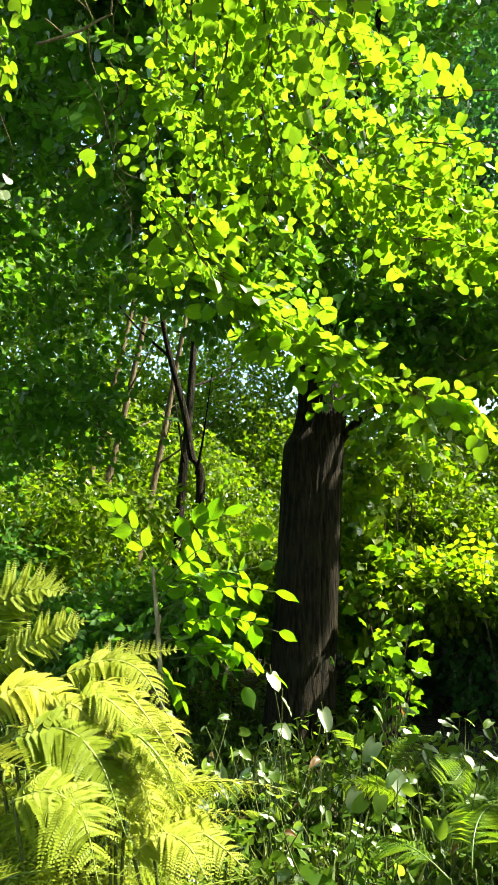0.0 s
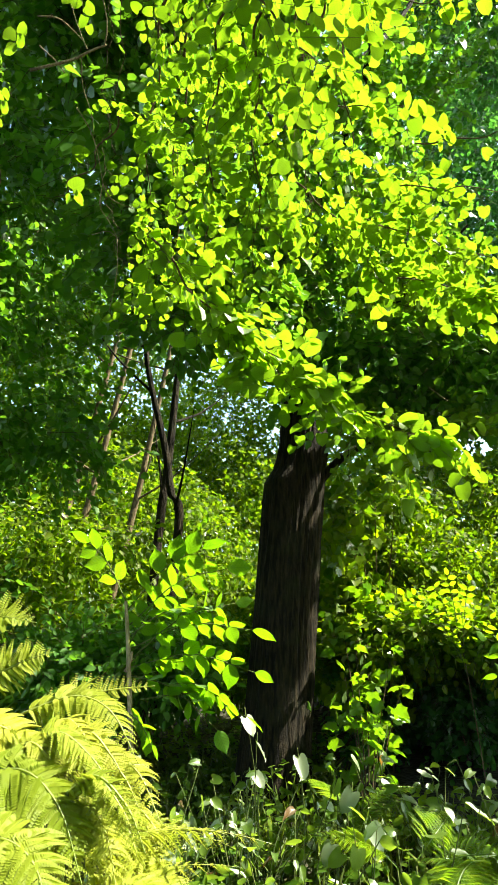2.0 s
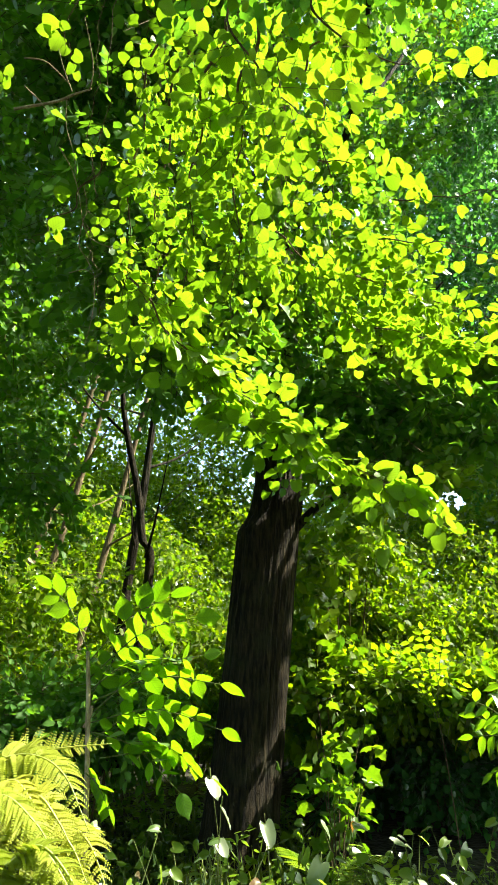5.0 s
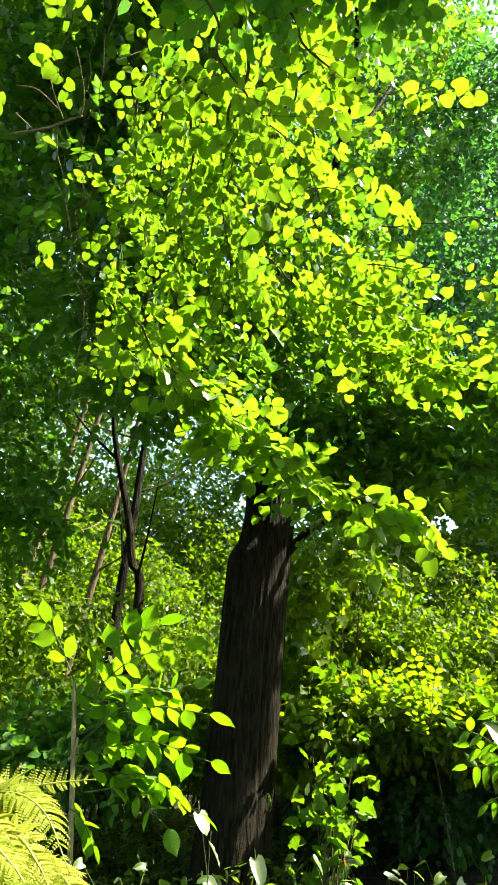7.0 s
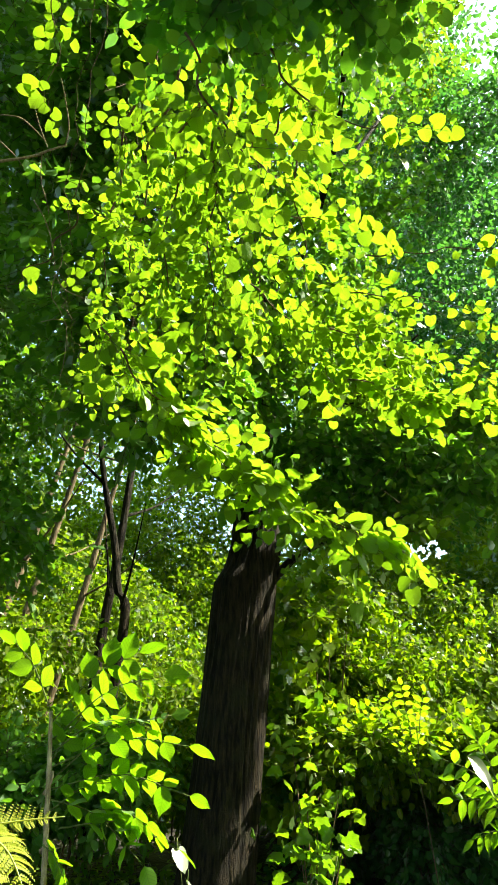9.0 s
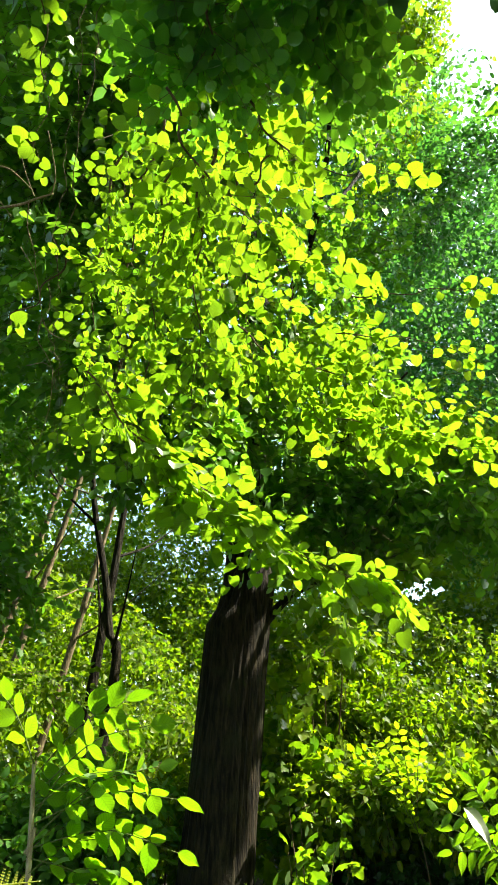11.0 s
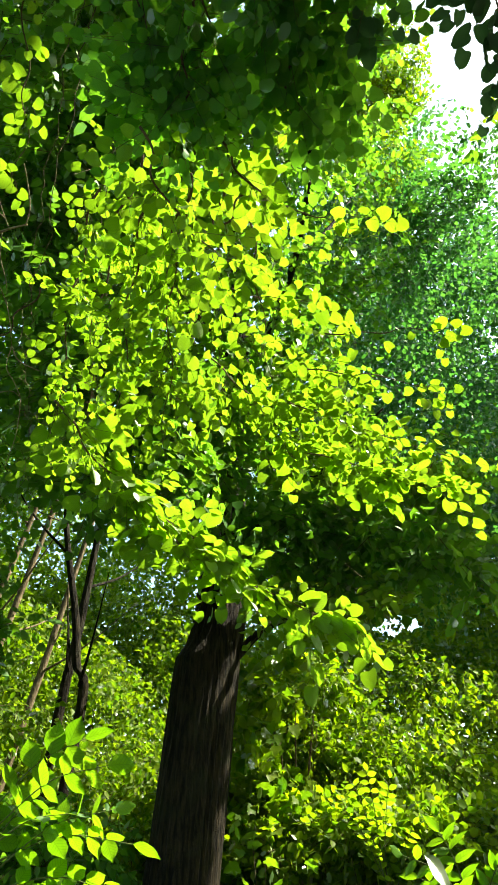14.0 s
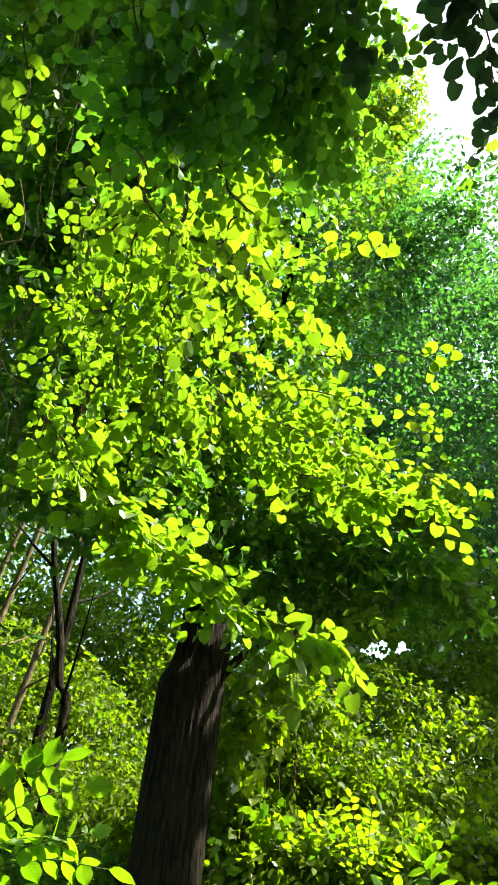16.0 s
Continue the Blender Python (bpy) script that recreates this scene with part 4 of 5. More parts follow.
# unseen crowns behind and beside the standing spot, added to block sun and sky
behind = Shape()
p, w, _ = region((130, 300), (25, 85), (8, 13), 200, 1.6, 40, g)
p2, w2, _ = region((64, 140), (26, 82), (7.5, 11), 330, 1.1, 56, g)
p4, w4, _ = region((68, 112), (48, 72), (5, 7.5), 70, 0.8, 50, g)
p3, w3, _ = region((45, 60), (24, 47), (8, 11), 110, 1.0, 56, g)
p, w = np.vstack([p, p2, p3, p4]), np.vstack([w, w2, w3, w4])
lp, la, ln, _ = sprays(p, w, 0.8, 4, 0.5, 0.2, g)
keep = ~in_sun(lp, 0.07)
lp, la, ln = lp[keep], la[keep], ln[keep]
leaves(behind, PLAIN, lp, la, ln, 0.24 * g.uniform(0.7, 1.3, len(lp)))
tagged(part("canopy", behind, SHADE), "unseen leafy canopy, added to shade the wood", "canopy", kind="stuff")

# ---- ash sapling ----
LEAFLET_MESH = leaf_mesh("leaflet", smooth_leaf(0.31, 0.45, 0.0, 0.16, 0.12, 0.015), ASH)
NARROW_MESH = leaf_mesh("leaflet", smooth_leaf(0.19, 0.4, 0.0, 0.3, 0.25, 0.02), ASH)
YELLOW_MESH = leaf_mesh("leaflet", smooth_leaf(0.25, 0.42, 0.0, 0.2, 0.15, 0.015), MAPLE)


def compound_leaf(parent, a, b, pairs, size, g, mesh, face=(0.35, 0.65, 0.65)):
    """A stalk from a to b with leaflets in pairs and one at the end."""
    a, b = np.asarray(a, float), np.asarray(b, float)
    mid = (a + b) / 2 + (0, 0, 0.12 * np.linalg.norm(b - a))
    line = bend([a, mid, b], 8)
    s = Shape()
    tube(s, line, [0.0035, 0.0025, 0.0015], 5)
    stalk = part("leaf_stalk", s, GREENTWIG, parent)
    way = unit(np.gradient(line, axis=0))
    face = unit(np.array(face) + 0.3 * g.normal(size=3))
    for k in range(pairs + 1):
        i = int((0.3 + 0.7 * k / pairs) * (len(line) - 1))
        for sign in ((-1, 1) if k < pairs else (0,)):
            side = unit(np.cross(way[i], face)) * sign
            al = way[i] * (0.55 if sign else 1) + side * 0.9 + (0, 0, -0.12) + 0.12 * g.normal(size=3)
            ob = part("leaflet", mesh, None, stalk)
            ob.matrix_parent_inverse = Matrix.Identity(4)
            ob.matrix_basis = Matrix.Translation(Vector(line[i])) @ turn_of(al, face + 0.25 * g.normal(size=3)) @ Matrix.Scale(1.2 * size * g.uniform(0.8, 1.15), 4)
            ob.parent = stalk


def ash_sapling(name, label, root, top, d, stem, stalks, seed, mesh, bark=TWIG):
    """A young tree with compound leaves; each stalk from one bearing and height to another."""
    g = np.random.default_rng(seed)
    base = at(*root)
    base[2] = height(base[0], base[1])
    ob = thing(name, base, label, "sapling", "saplings with paired leaflets")
    tip = at(*top, d)
    s = Shape()
    tube(s, bend([base - (0, 0, 0.1), base * 0.6 + tip * 0.4 + (0.03, 0.05, 0), base * 0.2 + tip * 0.8 + (0.02, 0, 0), tip], 8), [stem, 0.85 * stem, 0.8 * stem, 0.55 * stem], 8)
    part("stem", s, bark, ob)
    for a1, e1, a2, e2, n, z in stalks:
        compound_leaf(ob, at(a1, e1, d), at(a2, e2, d + g.uniform(-0.3, 0.15)), n, z, g, mesh)
    return ob


sap = ash_sapling("ash_sapling", "young ash sapling with paired bright green leaflets", (-11.0, -24, 3.45), (-11.6, 1.0), 3.2, 0.014,
                  ((-11.6, 1, -15.2, 6.2, 3, 0.1), (-11.6, 0, -5.0, 5.6, 4, 0.11), (-11.2, -1, -2.8, 3.8, 4, 0.105), (-11.2, -3, -0.5, -1.5, 5, 0.095), (-11.2, -4.5, -0.3, -5.0, 5, 0.1),
                   (-11.3, -5, -3.5, -9.5, 5, 0.085), (-11.4, -3, -7.5, 2.0, 4, 0.08), (-11, -6, -6.0, -4.0, 5, 0.075), (-10, -7, -1.0, -8.5, 5, 0.085)), 31, LEAFLET_MESH, STEM)
compound = ((-11, -8, -9, -10.5, 4, 0.075), (-11.2, -2, -5.5, 0.5, 5, 0.085), (-11.2, -4, -2.0, 0.8, 5, 0.085), (-8, -6, -3.5, -6.8, 4, 0.085))
g = np.random.default_rng(32)
for a1, e1, a2, e2, n, z in compound:
    compound_leaf(sap, at(a1, e1, 3.2), at(a2, e2, 3.1), n, z, g, LEAFLET_MESH)
s = Shape()
tube(s, bend([at(-11.4, -4.8, 3.2), at(-11.0, -4.0, 3.19), at(-10.9, -3.2, 3.18)], 4), [0.009, 0.008, 0.007], 6)
part("stub", s, STEM, sap)
ash_sapling("ash_sapling", "ash sapling with sunlit yellow-green leaflets", (18.5, -12, 5.6), (17.0, -1.0), 5.4, 0.005,
            ((17.3, -4, 15.2, 3.0, 5, 0.068), (17.3, -3, 16.6, 3.4, 6, 0.065), (17.5, -4, 17.6, 1.2, 5, 0.068), (17.6, -5, 16.6, -1.8, 5, 0.06), (18, -5, 19.8, -0.5, 5, 0.068), (17.4, -3, 18.4, 2.6, 5, 0.065), (17.3, -4, 14.6, 0.6, 5, 0.06)), 33, YELLOW_MESH)
elder = ash_sapling("elder_sapling", "elder sapling with long pale green leaflets", (25, -20, 4.2), (23.0, -4.0), 3.9, 0.009,
            ((24, -6, 19.3, -2.2, 4, 0.095), (24, -6, 19.8, -5.0, 4, 0.09), (24, -7, 21, -7.5, 4, 0.085), (23.5, -5, 22, -0.8, 4, 0.09), (24.5, -5, 26, -2.5, 4, 0.09), (24, -6, 20.2, -3.6, 4, 0.08)), 34, NARROW_MESH)


lf = part("leaf", leaf_mesh("leaf", smooth_leaf(0.2, 0.4, 0.0, 0.25, 0.5, 0.03), SHINY), None, elder, "pale curled leaf, underside up")
lf.matrix_parent_inverse = elder.matrix_world.inverted()
lf.matrix_basis = Matrix.Translation(Vector(at(21.3, -2.0, 2.8))) @ turn_of(at(23.8, -4.8, 2.7) - at(21.3, -2.0, 2.8), np.array((0.3, -0.75, 0.6))) @ Matrix.Scale(0.16, 4)

# ---- maple saplings ----
LOBED_MESH = leaf_mesh("leaf", LOBED, SAPLING)


def maple_sapling(root, tips, size, per, label, seed):
    g = np.random.default_rng(seed)
    base = at(*root)
    base[2] = height(base[0], base[1])
    ob = thing("maple_sapling", base, label, "sapling", "maple saplings")
    for az, el, d in tips:
        e = at(az, el, d)
        line = bend([base - (0, 0, 0.05), base * (0.5, 0.5, 0.4) + e * (0.5, 0.5, 0.6), e], 10)
        s = Shape()
        tube(s, line, [0.006, 0.004, 0.0015], 5)
        part("stem", s, TWIG, ob)
        for k in range(per):
            p = line[int(len(line) * g.uniform(0.55, 1)) - 1] + g.normal(size=3) * 0.09
            al = g.normal(size=3) * (1, 0.6, 0.4) + (0, -0.2, -0.5)
            lf = part("leaf", LOBED_MESH, None, ob)
            lf.matrix_parent_inverse = Matrix.Identity(4)
            lf.matrix_basis = Matrix.Translation(Vector(p - base)) @ turn_of(al, np.array((0.3, 0.65, 0.7)) + 0.35 * g.normal(size=3)) @ Matrix.Scale(size * g.uniform(0.7, 1.2), 4)


maple_sapling((9, -14, 5.0), [(7.6, -1.0, 5.2), (8.6, -2.6, 5.2), (7.6, -5.2, 5.2), (9.6, -5.0, 5.2), (11.4, -4.0, 5.1), (12.6, -5.2, 5.1), (8.0, -8.0, 5.1), (9.4, -8.5, 5.1), (8.0, -11.0, 5.0), (10.4, -7.0, 5.1)], 0.105, 10, "maple sapling with lobed green leaves beside the trunk", 41)


# ---- ferns ----
def frond_mesh(seed, material, length=1.0):
    """A bracken frond along +y, arching; leaflets cut into small lobes."""
    g = np.random.default_rng(seed)
    s = Shape()
    n = 15
    t = np.linspace(0, 1, 40)
    spine = np.stack([0.03 * np.sin(3 * t + seed), t * length, length * (0.32 * t - 0.68 * t**2)], 1)
    tube(s, spine, [0.006, 0.004, 0.001], 4)
    way = unit(np.gradient(spine, axis=0))
    P, A, N, Z = [], [], [], []
    for k in range(n):
        u = 0.18 + 0.8 * k / n
        i = int(u * 39)
        ln = 0.36 * length * (1 - ((u - 0.18) / 0.84) ** 1.3) * min(1, 0.55 + (u - 0.15) * 2.4)
        for sign in (-1, 1):
            d = unit(np.array((sign, 0, 0)) + 0.45 * way[i] + (0, 0, -0.1) + 0.06 * g.normal(size=3))
            up = unit(np.array((0, 0.25, 1.0)))
            m = max(4, int(ln / (0.02 * length)))
            for j in range(m):
                q = (j + 0.3) / m
                here = spine[i] + d * ln * q + np.array((0, 0, -0.18 * ln * q * q))
                lob = np.cross(up, d)
                for sg in (-1, 1):
                    P.append(here), A.append(lob * sg + d * 0.55), N.append(up + 0.15 * g.normal(size=3)), Z.append(min(0.06 * length, 0.11 * ln * (1 - 0.75 * q) + 0.008))
            P.append(spine[i]), A.append(d + np.array((0, 0, -0.1))), N.append(up), Z.append(max(ln, 0.0701 * length))
    P, A, N, Z = map(np.array, (P, A, N, Z))
    rib = Z > 0.07 * length
    leaves(s, SLIM, P[~rib], A[~rib], N[~rib], Z[~rib], 1.0)
    leaves(s, SLIM, P[rib], A[rib], N[rib], Z[rib], 0.12)
    return s.mesh("frond", material)


FRONDS = [frond_mesh(k, FERN_SUNLIT) for k in range(4)]
SHADED_FRONDS = [frond_mesh(k + 4, FERN_SHADED) for k in range(2)] * 2


def fern(x, y, fronds, label, seed, meshes=FRONDS):
    g = np.random.default_rng(seed)
    z = height(x, y)
    ob = thing("fern", (x, y, z), label, "fern", "bracken ferns")
    for az, tilt, ln, lift in fronds:
        s = Shape()
        out = np.array((math.sin(radians(az)), math.cos(radians(az)), 0))
        top = np.array((0, 0, lift)) + out * 0.18 * lift
        tube(s, bend([np.array((x, y, z - 0.03)), np.array((x, y, z)) + top * 0.5 + out * 0.02, np.array((x, y, z)) + top], 5), [0.0045, 0.004, 0.0035], 5)
        stalk = part("stalk", s, GREENTWIG, ob)
        fr = part("frond", meshes[int(g.integers(4))], None, stalk)
        fr.matrix_parent_inverse = Matrix.Identity(4)
        fr.matrix_basis = Matrix.Translation(Vector(top + (x, y, z))) @ pose(0, 0, 0, 0, 0, -az) @ pose(0, 0, 0, tilt, float(g.uniform(-10, 50)), 0) @ Matrix.Scale(ln, 4)
        stalk.matrix_parent_inverse = ob.matrix_world.inverted()


def frond_along(points, wide, face, material, seed, hang=0.15, pinnae=17):
    """A frond along a curve: paired pinnae, each cut into fine lobes. wide: length of the longest pinna; hang: how far the pinnae droop."""
    g = np.random.default_rng(seed)
    spine = bend(points, 16)
    n = len(spine)
    s = Shape()
    tube(s, spine, [0.004, 0.003, 0.001], 5)
    way = unit(np.gradient(spine, axis=0))
    face = unit(face)
    P, A, N, Z, R = [], [], [], [], []
    for k in range(pinnae):
        u = 0.08 + 0.9 * k / pinnae
        i = int(u * (n - 1))
        ln = wide * (1 - u**2.2) ** 0.9 * min(1.0, 0.6 + 2.2 * u) * g.uniform(0.88, 1.08)
        side = unit(np.cross(way[i], face))
        for sign in (-1, 1):
            d = unit(sign * side + 0.42 * way[i] + 0.1 * g.normal(size=3))
            m = max(5, int(ln / 0.0052))
            up = unit(np.cross(d, np.cross(face, d)) + 0.2 * g.normal(size=3))
            lob = np.cross(up, d)
            for j in range(m):
                q = (j + 0.4) / m
                here = spine[i] + d * ln * q + np.array((0, 0, -hang * ln * q * q))
                z = 0.17 * ln * (1 - q) ** 0.8 + 0.003
                for sg in (-1, 1):
                    P.append(here), A.append(lob * sg + d * 0.5), N.append(up + 0.12 * g.normal(size=3)), Z.append(z), R.append(False)
            P.append(spine[i]), A.append(d + np.array((0, 0, -0.5 * hang))), N.append(up), Z.append(ln), R.append(True)
    P, A, N, Z, R = map(np.array, (P, A, N, Z, R))
    leaves(s, SLIM, P[~R], A[~R], N[~R], Z[~R], 1.9)
    leaves(s, SLIM, P[R], A[R], N[R], Z[R], 0.1)
    return s.mesh("frond", material)


FERN_LABEL = "sunlit yellow-green bracken fern with arching fronds"


def arching_fern(root, fronds, seed, label=FERN_LABEL):
    """A bracken plant whose fronds follow given arcs; each frond on a stalk that rises from the root."""
    base = at(root[0], 0, root[1])
    base[2] = height(base[0], base[1])
    ob = thing("fern", base, label, "fern", "bracken ferns")
    for k, (arc, wide, face, hang) in enumerate(fronds):
        pts = np.array([at(*q) for q in arc])
        s = Shape()
        tube(s, bend([base - (0, 0, 0.03), base * 0.5 + pts[0] * 0.5 + (0.0, 0.04, 0.08), pts[0]], 6), [0.006, 0.005, 0.004], 6)
        stalk = part("stalk", s, GREENTWIG, ob)
        part("frond", frond_along(pts, wide, face, FERN_SUNLIT, seed + k, hang), None, stalk)


arching_fern((-25, 2.0), [([(-27.5, -6, 1.95), (-25.5, -2.2, 1.9), (-22.5, -0.6, 1.85), (-19.5, -1.0, 1.8)], 0.13, (0.5, -0.6, 0.6), -0.2),
                          ([(-25.5, -7, 1.9), (-22.5, -5.2, 1.85), (-20, -4.0, 1.82), (-18.0, -3.4, 1.8)], 0.09, (0.5, -0.6, 0.6), -0.1)], 300, "tall sunlit bracken fern with upright tips")
arching_fern((-17, 2.1), [([(-18.5, -7.6, 2.0), (-15.5, -6.8, 2.0), (-12.5, -6.4, 2.0), (-9.3, -6.2, 2.0)], 0.06, (0.4, -0.7, 0.45), -0.2),
                          ([(-20, -8, 1.9), (-16, -6.9, 1.85), (-13, -8.2, 1.8), (-10.6, -12.2, 1.75)], 0.11, (0.3, -0.5, 0.75), 0.5),
                          ([(-15, -11.8, 1.85), (-12.5, -11.6, 1.8), (-10.5, -13, 1.75), (-8.6, -16.6, 1.72)], 0.09, (0.3, -0.45, 0.75), 0.5)], 310)
arching_fern((-21, 1.7), [([(-24, -12.5, 1.65), (-20, -12.2, 1.6), (-17, -15, 1.55), (-14.8, -20.5, 1.5)], 0.15, (0.35, -0.45, 0.8), 0.35),
                          ([(-17.5, -14, 1.65), (-15.0, -14.6, 1.6), (-13.2, -17, 1.58), (-12.0, -21.5, 1.55)], 0.12, (0.4, -0.5, 0.7), 0.45),
                          ([(-24, -17, 1.5), (-21, -16.8, 1.48), (-18.5, -19, 1.45), (-17.2, -23.5, 1.42)], 0.14, (0.3, -0.4, 0.8), 0.35),
                          ([(-26, -9.5, 1.75), (-23, -8.6, 1.72), (-20, -10, 1.7), (-17.5, -13.5, 1.65)], 0.13, (0.3, -0.4, 0.8), 0.3)], 320)
arching_fern((-11, 1.8), [([(-12.5, -20, 1.7), (-10, -19.8, 1.68), (-7, -21.3, 1.66), (-4.0, -23.6, 1.65)], 0.10, (0.2, -0.5, 0.8), 0.3),
                          ([(-14, -22, 1.6), (-12, -20.5, 1.58), (-9.5, -21.5, 1.55), (-7.8, -24, 1.53)], 0.10, (0.2, -0.4, 0.85), 0.3)], 330)
g = np.random.default_rng(78)
for k in range(7):
    az, el, d = g.uniform(-26, -12), g.uniform(-20, -10.5), g.uniform(1.5, 1.85)
    arcs = []
    for _ in range(3):
        a, e = az + g.uniform(-2, 2), el + g.uniform(-1.5, 1.5)
        run, fall = g.uniform(3.5, 6.5), g.uniform(2.0, 5.0)
        arcs.append(([(a, e, d), (a + 0.35 * run, e + 1.0, d - 0.03), (a + 0.75 * run, e - 0.3 * fall, d - 0.06), (a + run, e - fall, d - 0.08)],
                     g.uniform(0.05, 0.085), np.array((0.35, -0.45, 0.75)) + 0.3 * g.normal(size=3), g.uniform(0.2, 0.5)))
    arching_fern((az, d + 0.15), arcs, 400 + 10 * k)
g = np.random.default_rng(77)
for k in range(16):
    az, d = (g.uniform(-31, -15), g.uniform(1.5, 2.2)) if k < 10 else (g.uniform(-31, -19), g.uniform(1.9, 2.5))
    p = at(az, 0, d)
    fern(p[0], p[1], [(g.uniform(50, 200), g.uniform(-25, 35), g.uniform(0.38, 0.55), g.uniform(0.3, 0.85) * (0.95 if az < -20 else 0.7) + (0.12 if k >= 10 else 0)) for _ in range(5)], FERN_LABEL, 100 + k)
fern(0.95, 1.9, [(60, 10, 0.6, 0.15), (120, 5, 0.6, 0.15), (170, 0, 0.6, 0.15), (-60, 10, 0.5, 0.2)], "low green fern in half shade", 121, SHADED_FRONDS)
fern(0.78, 1.72, [(30, 25, 0.5, 0.42), (-50, 20, 0.45, 0.4), (150, 10, 0.5, 0.4), (80, 20, 0.5, 0.45)], "arching green fern catching the sun", 123, SHADED_FRONDS)
fern(0.85, 2.5, [(100, 35, 0.5, 0.4), (-80, 35, 0.45, 0.4), (170, 20, 0.45, 0.4), (20, 35, 0.5, 0.4)], "low green fern in half shade", 124, SHADED_FRONDS)
fern(1.3, 2.4, [(60, 20, 0.55, 0.3), (-60, 25, 0.5, 0.3), (160, 15, 0.5, 0.3), (110, 30, 0.5, 0.3)], "low green fern in half shade", 125, SHADED_FRONDS)
fern(0.75, 3.6, [(60, 30, 0.5, 0.3), (120, 25, 0.5, 0.3), (170, 20, 0.5, 0.3), (-30, 30, 0.5, 0.3)], "small green fern near the trunk", 122, SHADED_FRONDS)


# ---- undergrowth ----
ARROW_MESH = leaf_mesh("leaf", heart_leaf(0.40, 0.2, 0.2, 0.15, 0.02), IVY)
BROAD = [ARROW_MESH, leaf_mesh("leaf", heart_leaf(0.42, 0.16, 0.3, 0.25, 0.03), IVY), leaf_mesh("leaf", smooth_leaf(0.26, 0.4, 0.03, 0.35, 0.3, 0.02), IVY), leaf_mesh("leaf", smooth_leaf(0.3, 0.38, 0.05, 0.15, 0.35, 0.03), IVY)]
SHINY_MESHES = [leaf_mesh("leaf", heart_leaf(*q), SHINY) for q in ((0.38, 0.2, 0.2, 0.3, 0.03), (0.34, 0.22, 0.35, 0.5, 0.04), (0.42, 0.18, 0.1, 0.15, 0.03))]
DEAD_MESH = leaf_mesh("leaf", smooth_leaf(0.3, 0.4, 0.05, 0.5, 0.6, 0.04), DEAD)


def bindweed(az, d, tops, label, seed, size=0.085):
    g = np.random.default_rng(seed)
    base = at(az, 0, d)
    base[2] = height(base[0], base[1])
    ob = thing("bindweed_plant", base, label, "plant", "broad-leaved plants")
    for k in range(tops):
        top = base + np.array((g.normal() * 0.16, g.normal() * 0.14, g.uniform(0.35, 0.75)))
        line = bend([base + g.normal(size=3) * (0.04, 0.04, 0), (base + top) / 2 + g.normal(size=3) * 0.04, top], 6)
        s = Shape()
        tube(s, line, [0.004, 0.003, 0.002], 5)
        part("stem", s, GREENTWIG, ob)
        for q in (0.55, 0.8, 1.0):
            p = line[int(q * (len(line) - 1))]
            lf = part("leaf", DEAD_MESH if g.uniform() < 0.025 else BROAD[int(g.integers(4))], None, ob)
            lf.matrix_parent_inverse = Matrix.Identity(4)
            lf.matrix_basis = Matrix.Translation(Vector(p - base)) @ turn_of(g.normal(size=3) * (1, 0.5, 0.4) + (0, -0.2, -0.4), np.array((0.3, -0.3, 0.8)) + 0.5 * g.normal(size=3)) @ Matrix.Scale(size * g.uniform(0.6, 1.2), 4)


def pale_leaves():
    """Large drooping leaves that turn their shiny side to the sky."""
    g = np.random.default_rng(9)
    base = at(3.0, 0, 3.3)
    base[2] = height(base[0], base[1])
    ob = thing("bindweed_plant", base, "climbing plant with large pale shining heart-shaped leaves", "plant", "broad-leaved plants")
    for az, el, z in ((-1.1, -8.6, 0.13), (-0.2, -10.6, 0.12), (-0.3, -12.8, 0.10), (3.3, -11.6, 0.14), (7.6, -14.0, 0.14), (9.0, -16.3, 0.14), (5.8, -17.6, 0.13), (-5.8, -16.0, 0.12)):
        p = at(az, el, 3.2 + g.uniform(-0.15, 0.15))
        fx, fy = p[0] + 0.16 * g.normal(), p[1] + 0.12 + 0.1 * g.uniform()
        foot = np.array((fx, fy, height(fx, fy)))
        s = Shape()
        tube(s, bend([foot, (foot + p) / 2 + (0.04, 0.05, 0.06), p + (0, 0.03, 0.02), p], 6), [0.0026, 0.002, 0.0016, 0.0012], 5)
        part("stem", s, GREENTWIG, ob)
        lf = part("leaf", SHINY_MESHES[int(g.integers(3))], None, ob)
        lf.matrix_parent_inverse = Matrix.Identity(4)
        lf.matrix_basis = Matrix.Translation(Vector(p - base)) @ turn_of(np.array((0.4 * g.normal(), -0.35, -0.8)), np.array((0.34, -0.5, 0.8)) + 0.3 * g.normal(size=3)) @ Matrix.Scale(0.68 * z, 4)


pale_leaves()
g = np.random.default_rng(55)
for k in range(22):
    bindweed(g.uniform(-8, 12), g.uniform(2.3, 4.2), 4, "broad-leaved plant with glossy arrow-shaped leaves", 200 + k, 0.066)
for k in range(6):
    bindweed(g.uniform(-19, -8), g.uniform(1.9, 2.6), 4, "bindweed climbing among the ferns, sunlit leaves", 260 + k, 0.07)
for k in range(12):
    bindweed(g.uniform(9, 24), g.uniform(3.2, 5.5), 4, "shaded broad-leaved plant with drooping leaves", 230 + k)

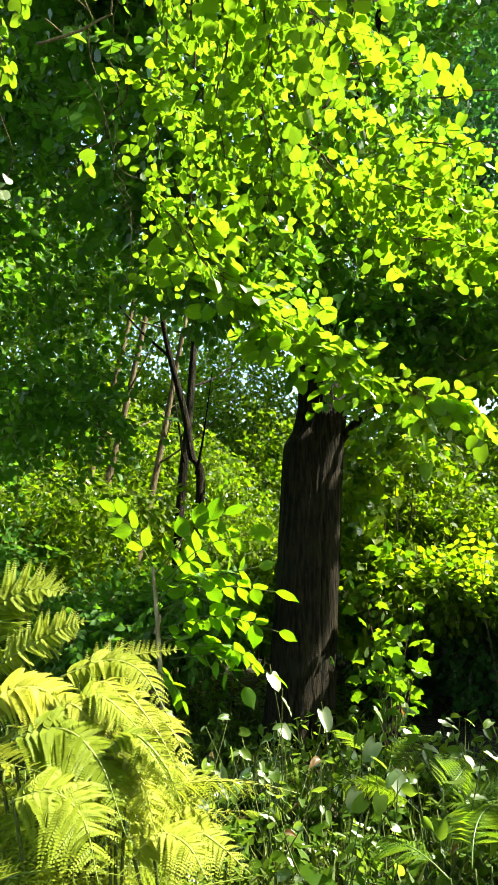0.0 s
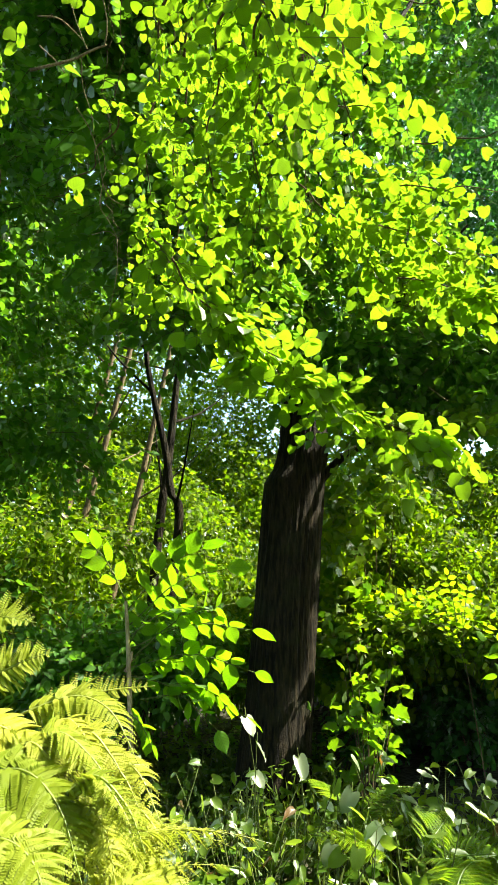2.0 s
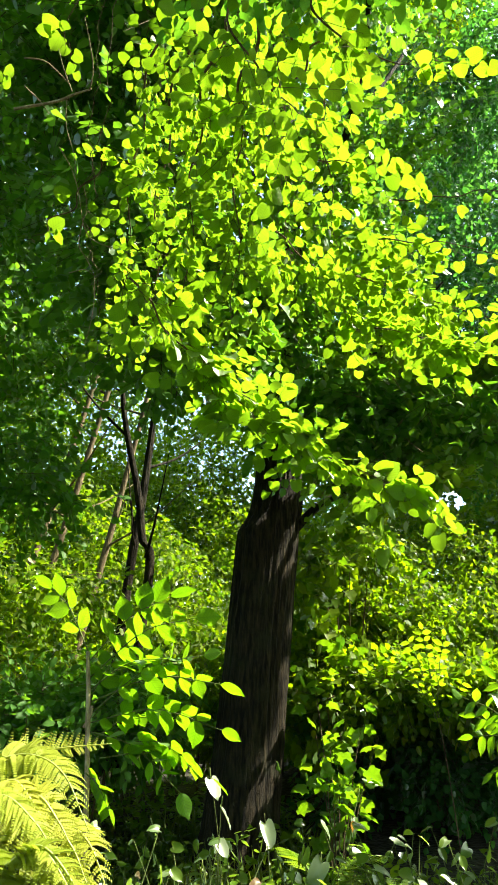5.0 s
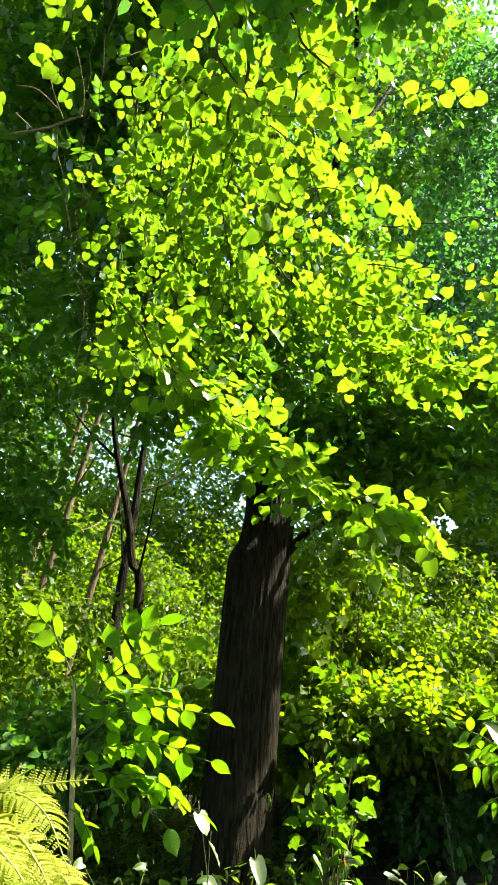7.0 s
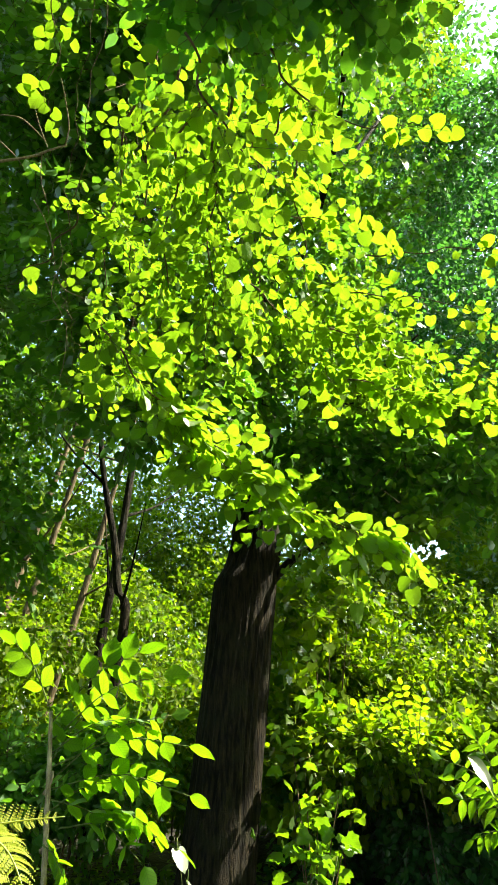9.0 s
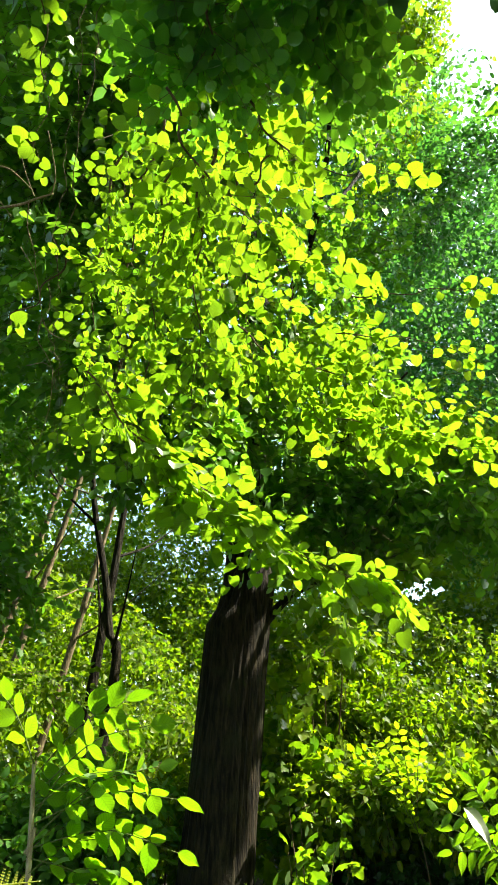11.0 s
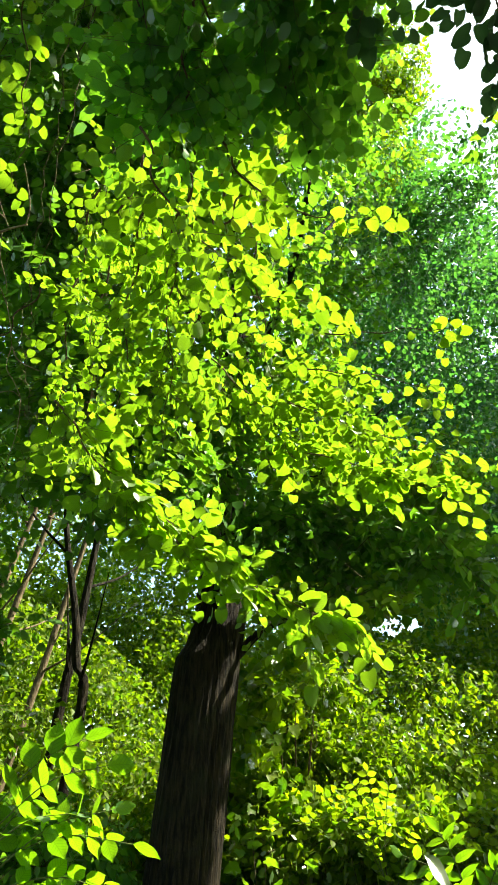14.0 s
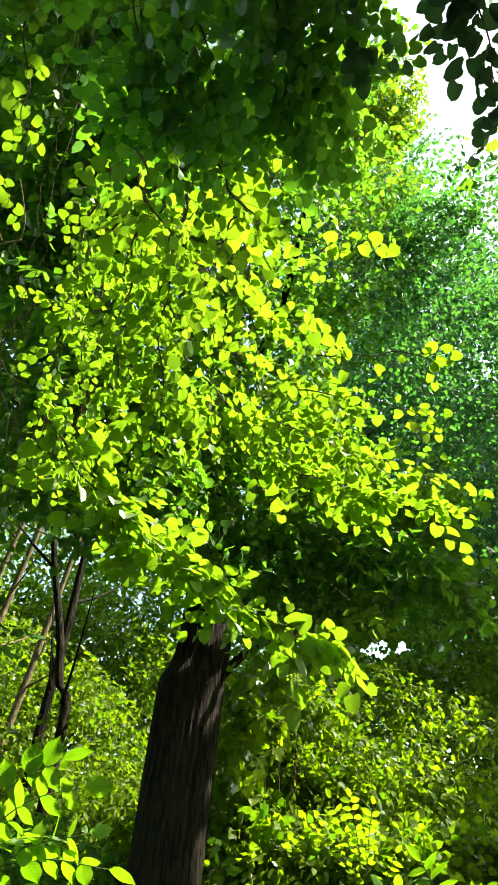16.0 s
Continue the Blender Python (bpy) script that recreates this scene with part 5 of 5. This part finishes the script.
n = 24000
x, y = g.uniform(-3.5, 4.5, n), 0.2 + 7 * g.uniform(0, 1, n) ** 1.3
keep = ~((x > 0.95) & (y > 4.3))
x, y = x[keep], y[keep]
n = len(x)
p = np.stack([x, y, height(x, y) + g.uniform(0, 1, n) ** 2 * 0.38], 1)
herbs = Shape()
leaves(herbs, OVAL, p, g.normal(size=(n, 3)) * (1, 1, 0.35), np.array((0, 0, 1)) + 0.5 * g.normal(size=(n, 3)), g.uniform(0.03, 0.085, n))
leaves(herbs, ARROW, p[::4] + (0, 0, 0.03), g.normal(size=(n, 3))[::4] * (1, 1, 0.35), (np.array((0, -0.3, 1)) + 0.5 * g.normal(size=(n, 3)))[::4], g.uniform(0.04, 0.09, n)[::4])
tagged(part("herbs", herbs, HERB), "tangled low green herbs covering the forest floor", "undergrowth", kind="stuff")
n = 14000
x, y = g.uniform(-2, 3, n), 0.2 + 5.8 * g.uniform(0, 1, n) ** 1.2
keep = ~((x > 0.9) & (y > 4.4))
x, y = x[keep], y[keep]
n = len(x)
p = np.stack([x, y, height(x, y)], 1)
blades = Shape()
leaves(blades, BLADE, p, g.normal(size=(n, 3)) * (0.6, 0.6, 0.1) + (0, 0, 0.8), g.normal(size=(n, 3)) + (0, -0.6, 0.3), g.uniform(0.12, 0.34, n), 0.06)
tagged(part("grass", blades, GRASS), "thin arching grass among the herbs", "grass", kind="stuff")


# ---- dead wood and climbers ----
def dry_twigs(label, twigs, d):
    """Bare angular twigs; each along bearings and heights, with its thickness."""
    ob = thing("dry_branch", at(*twigs[0][0][0], d), label, "branch", "dry branches")
    for pts, r in twigs:
        s = Shape()
        tube(s, bend([at(az, el, d) for az, el in pts], 4), [r, 0.85 * r, 0.5 * r], 6)
        # the pale stem colour stands in for sunlight on these twigs
        part("twig", s, STEM, ob)


def vine(points, r, label):
    line = bend([at(*p) for p in points], 10)
    k = np.arange(len(line))
    line = line + 0.018 * np.stack([np.sin(0.9 * k + points[0][0]), np.cos(0.7 * k), 0 * k], 1) + 0.01 * np.stack([np.sin(2.3 * k), 0 * k, 0 * k], 1)
    ob = thing("vine", line[0], label, "vine", "hanging vines")
    s = Shape()
    tube(s, line, [0.6 * r, 0.5 * r, 0.35 * r], 6)
    part("stem", s, PALE, ob)
    return ob


dry_twigs("bare broken branch with thin angular twigs, coloured pale as if sunlit", [
    ([(-24.5, 43.6), (-20.5, 45.1), (-18.9, 45.9), (-17.0, 46.7)], 0.006), ([(-24.4, 47.2), (-22.4, 47.5), (-20.8, 47.1), (-19.3, 46.5)], 0.0028),
    ([(-23.9, 45.4), (-22.2, 44.8), (-21.0, 44.1)], 0.0025), ([(-17.2, 46.6), (-17.1, 48.0), (-17.9, 49.7), (-18.8, 51.1)], 0.003),
    ([(-19.5, 45.6), (-19.1, 43.6), (-18.0, 41.9), (-17.5, 40.4)], 0.0022), ([(-19.0, 46.1), (-20.2, 47.4), (-21.1, 48.6)], 0.002)], 2.7)
dry_twigs("thin dry twigs hanging at the edge of the leaves, coloured pale as if sunlit", [
    ([(-19.5, 42.0), (-18.0, 40.7), (-17.0, 39.1), (-16.2, 36.8)], 0.0025), ([(-16.2, 36.8), (-15.2, 35.7), (-13.0, 35.2)], 0.0028),
    ([(-16.2, 36.7), (-16.3, 35.0), (-15.3, 33.9), (-14.4, 32.7)], 0.0025), ([(-16.9, 32.6), (-15.4, 33.1), (-14.4, 32.7)], 0.002),
    ([(-14.4, 32.7), (-14.2, 30.7), (-14.3, 28.7), (-14.7, 26.5)], 0.0022)], 2.75)
VINE = "thin bare brown vine hanging among the leaves"
vine([(-20, 84, 5.0), (-18, 70, 3.7), (-17, 60, 3.3), (-16.6, 48, 3.3), (-16.0, 40, 3.3), (-14.9, 34.5, 3.3), (-13.6, 29.5, 3.3), (-13.3, 23.5, 3.3)], 0.003, VINE)
vine([(-18, 84, 5.0), (-15, 68, 3.6), (-15, 58, 3.2), (-15.4, 44, 3.2), (-15.6, 37, 3.2), (-14.2, 33, 3.2), (-12.5, 30, 3.2)], 0.004, VINE)
vine([(-12, 84, 5.0), (-9.5, 68, 3.6), (-9, 58, 3.2), (-8.5, 46, 3.2), (-7.2, 40, 3.2), (-6.8, 35, 3.2)], 0.004, VINE)
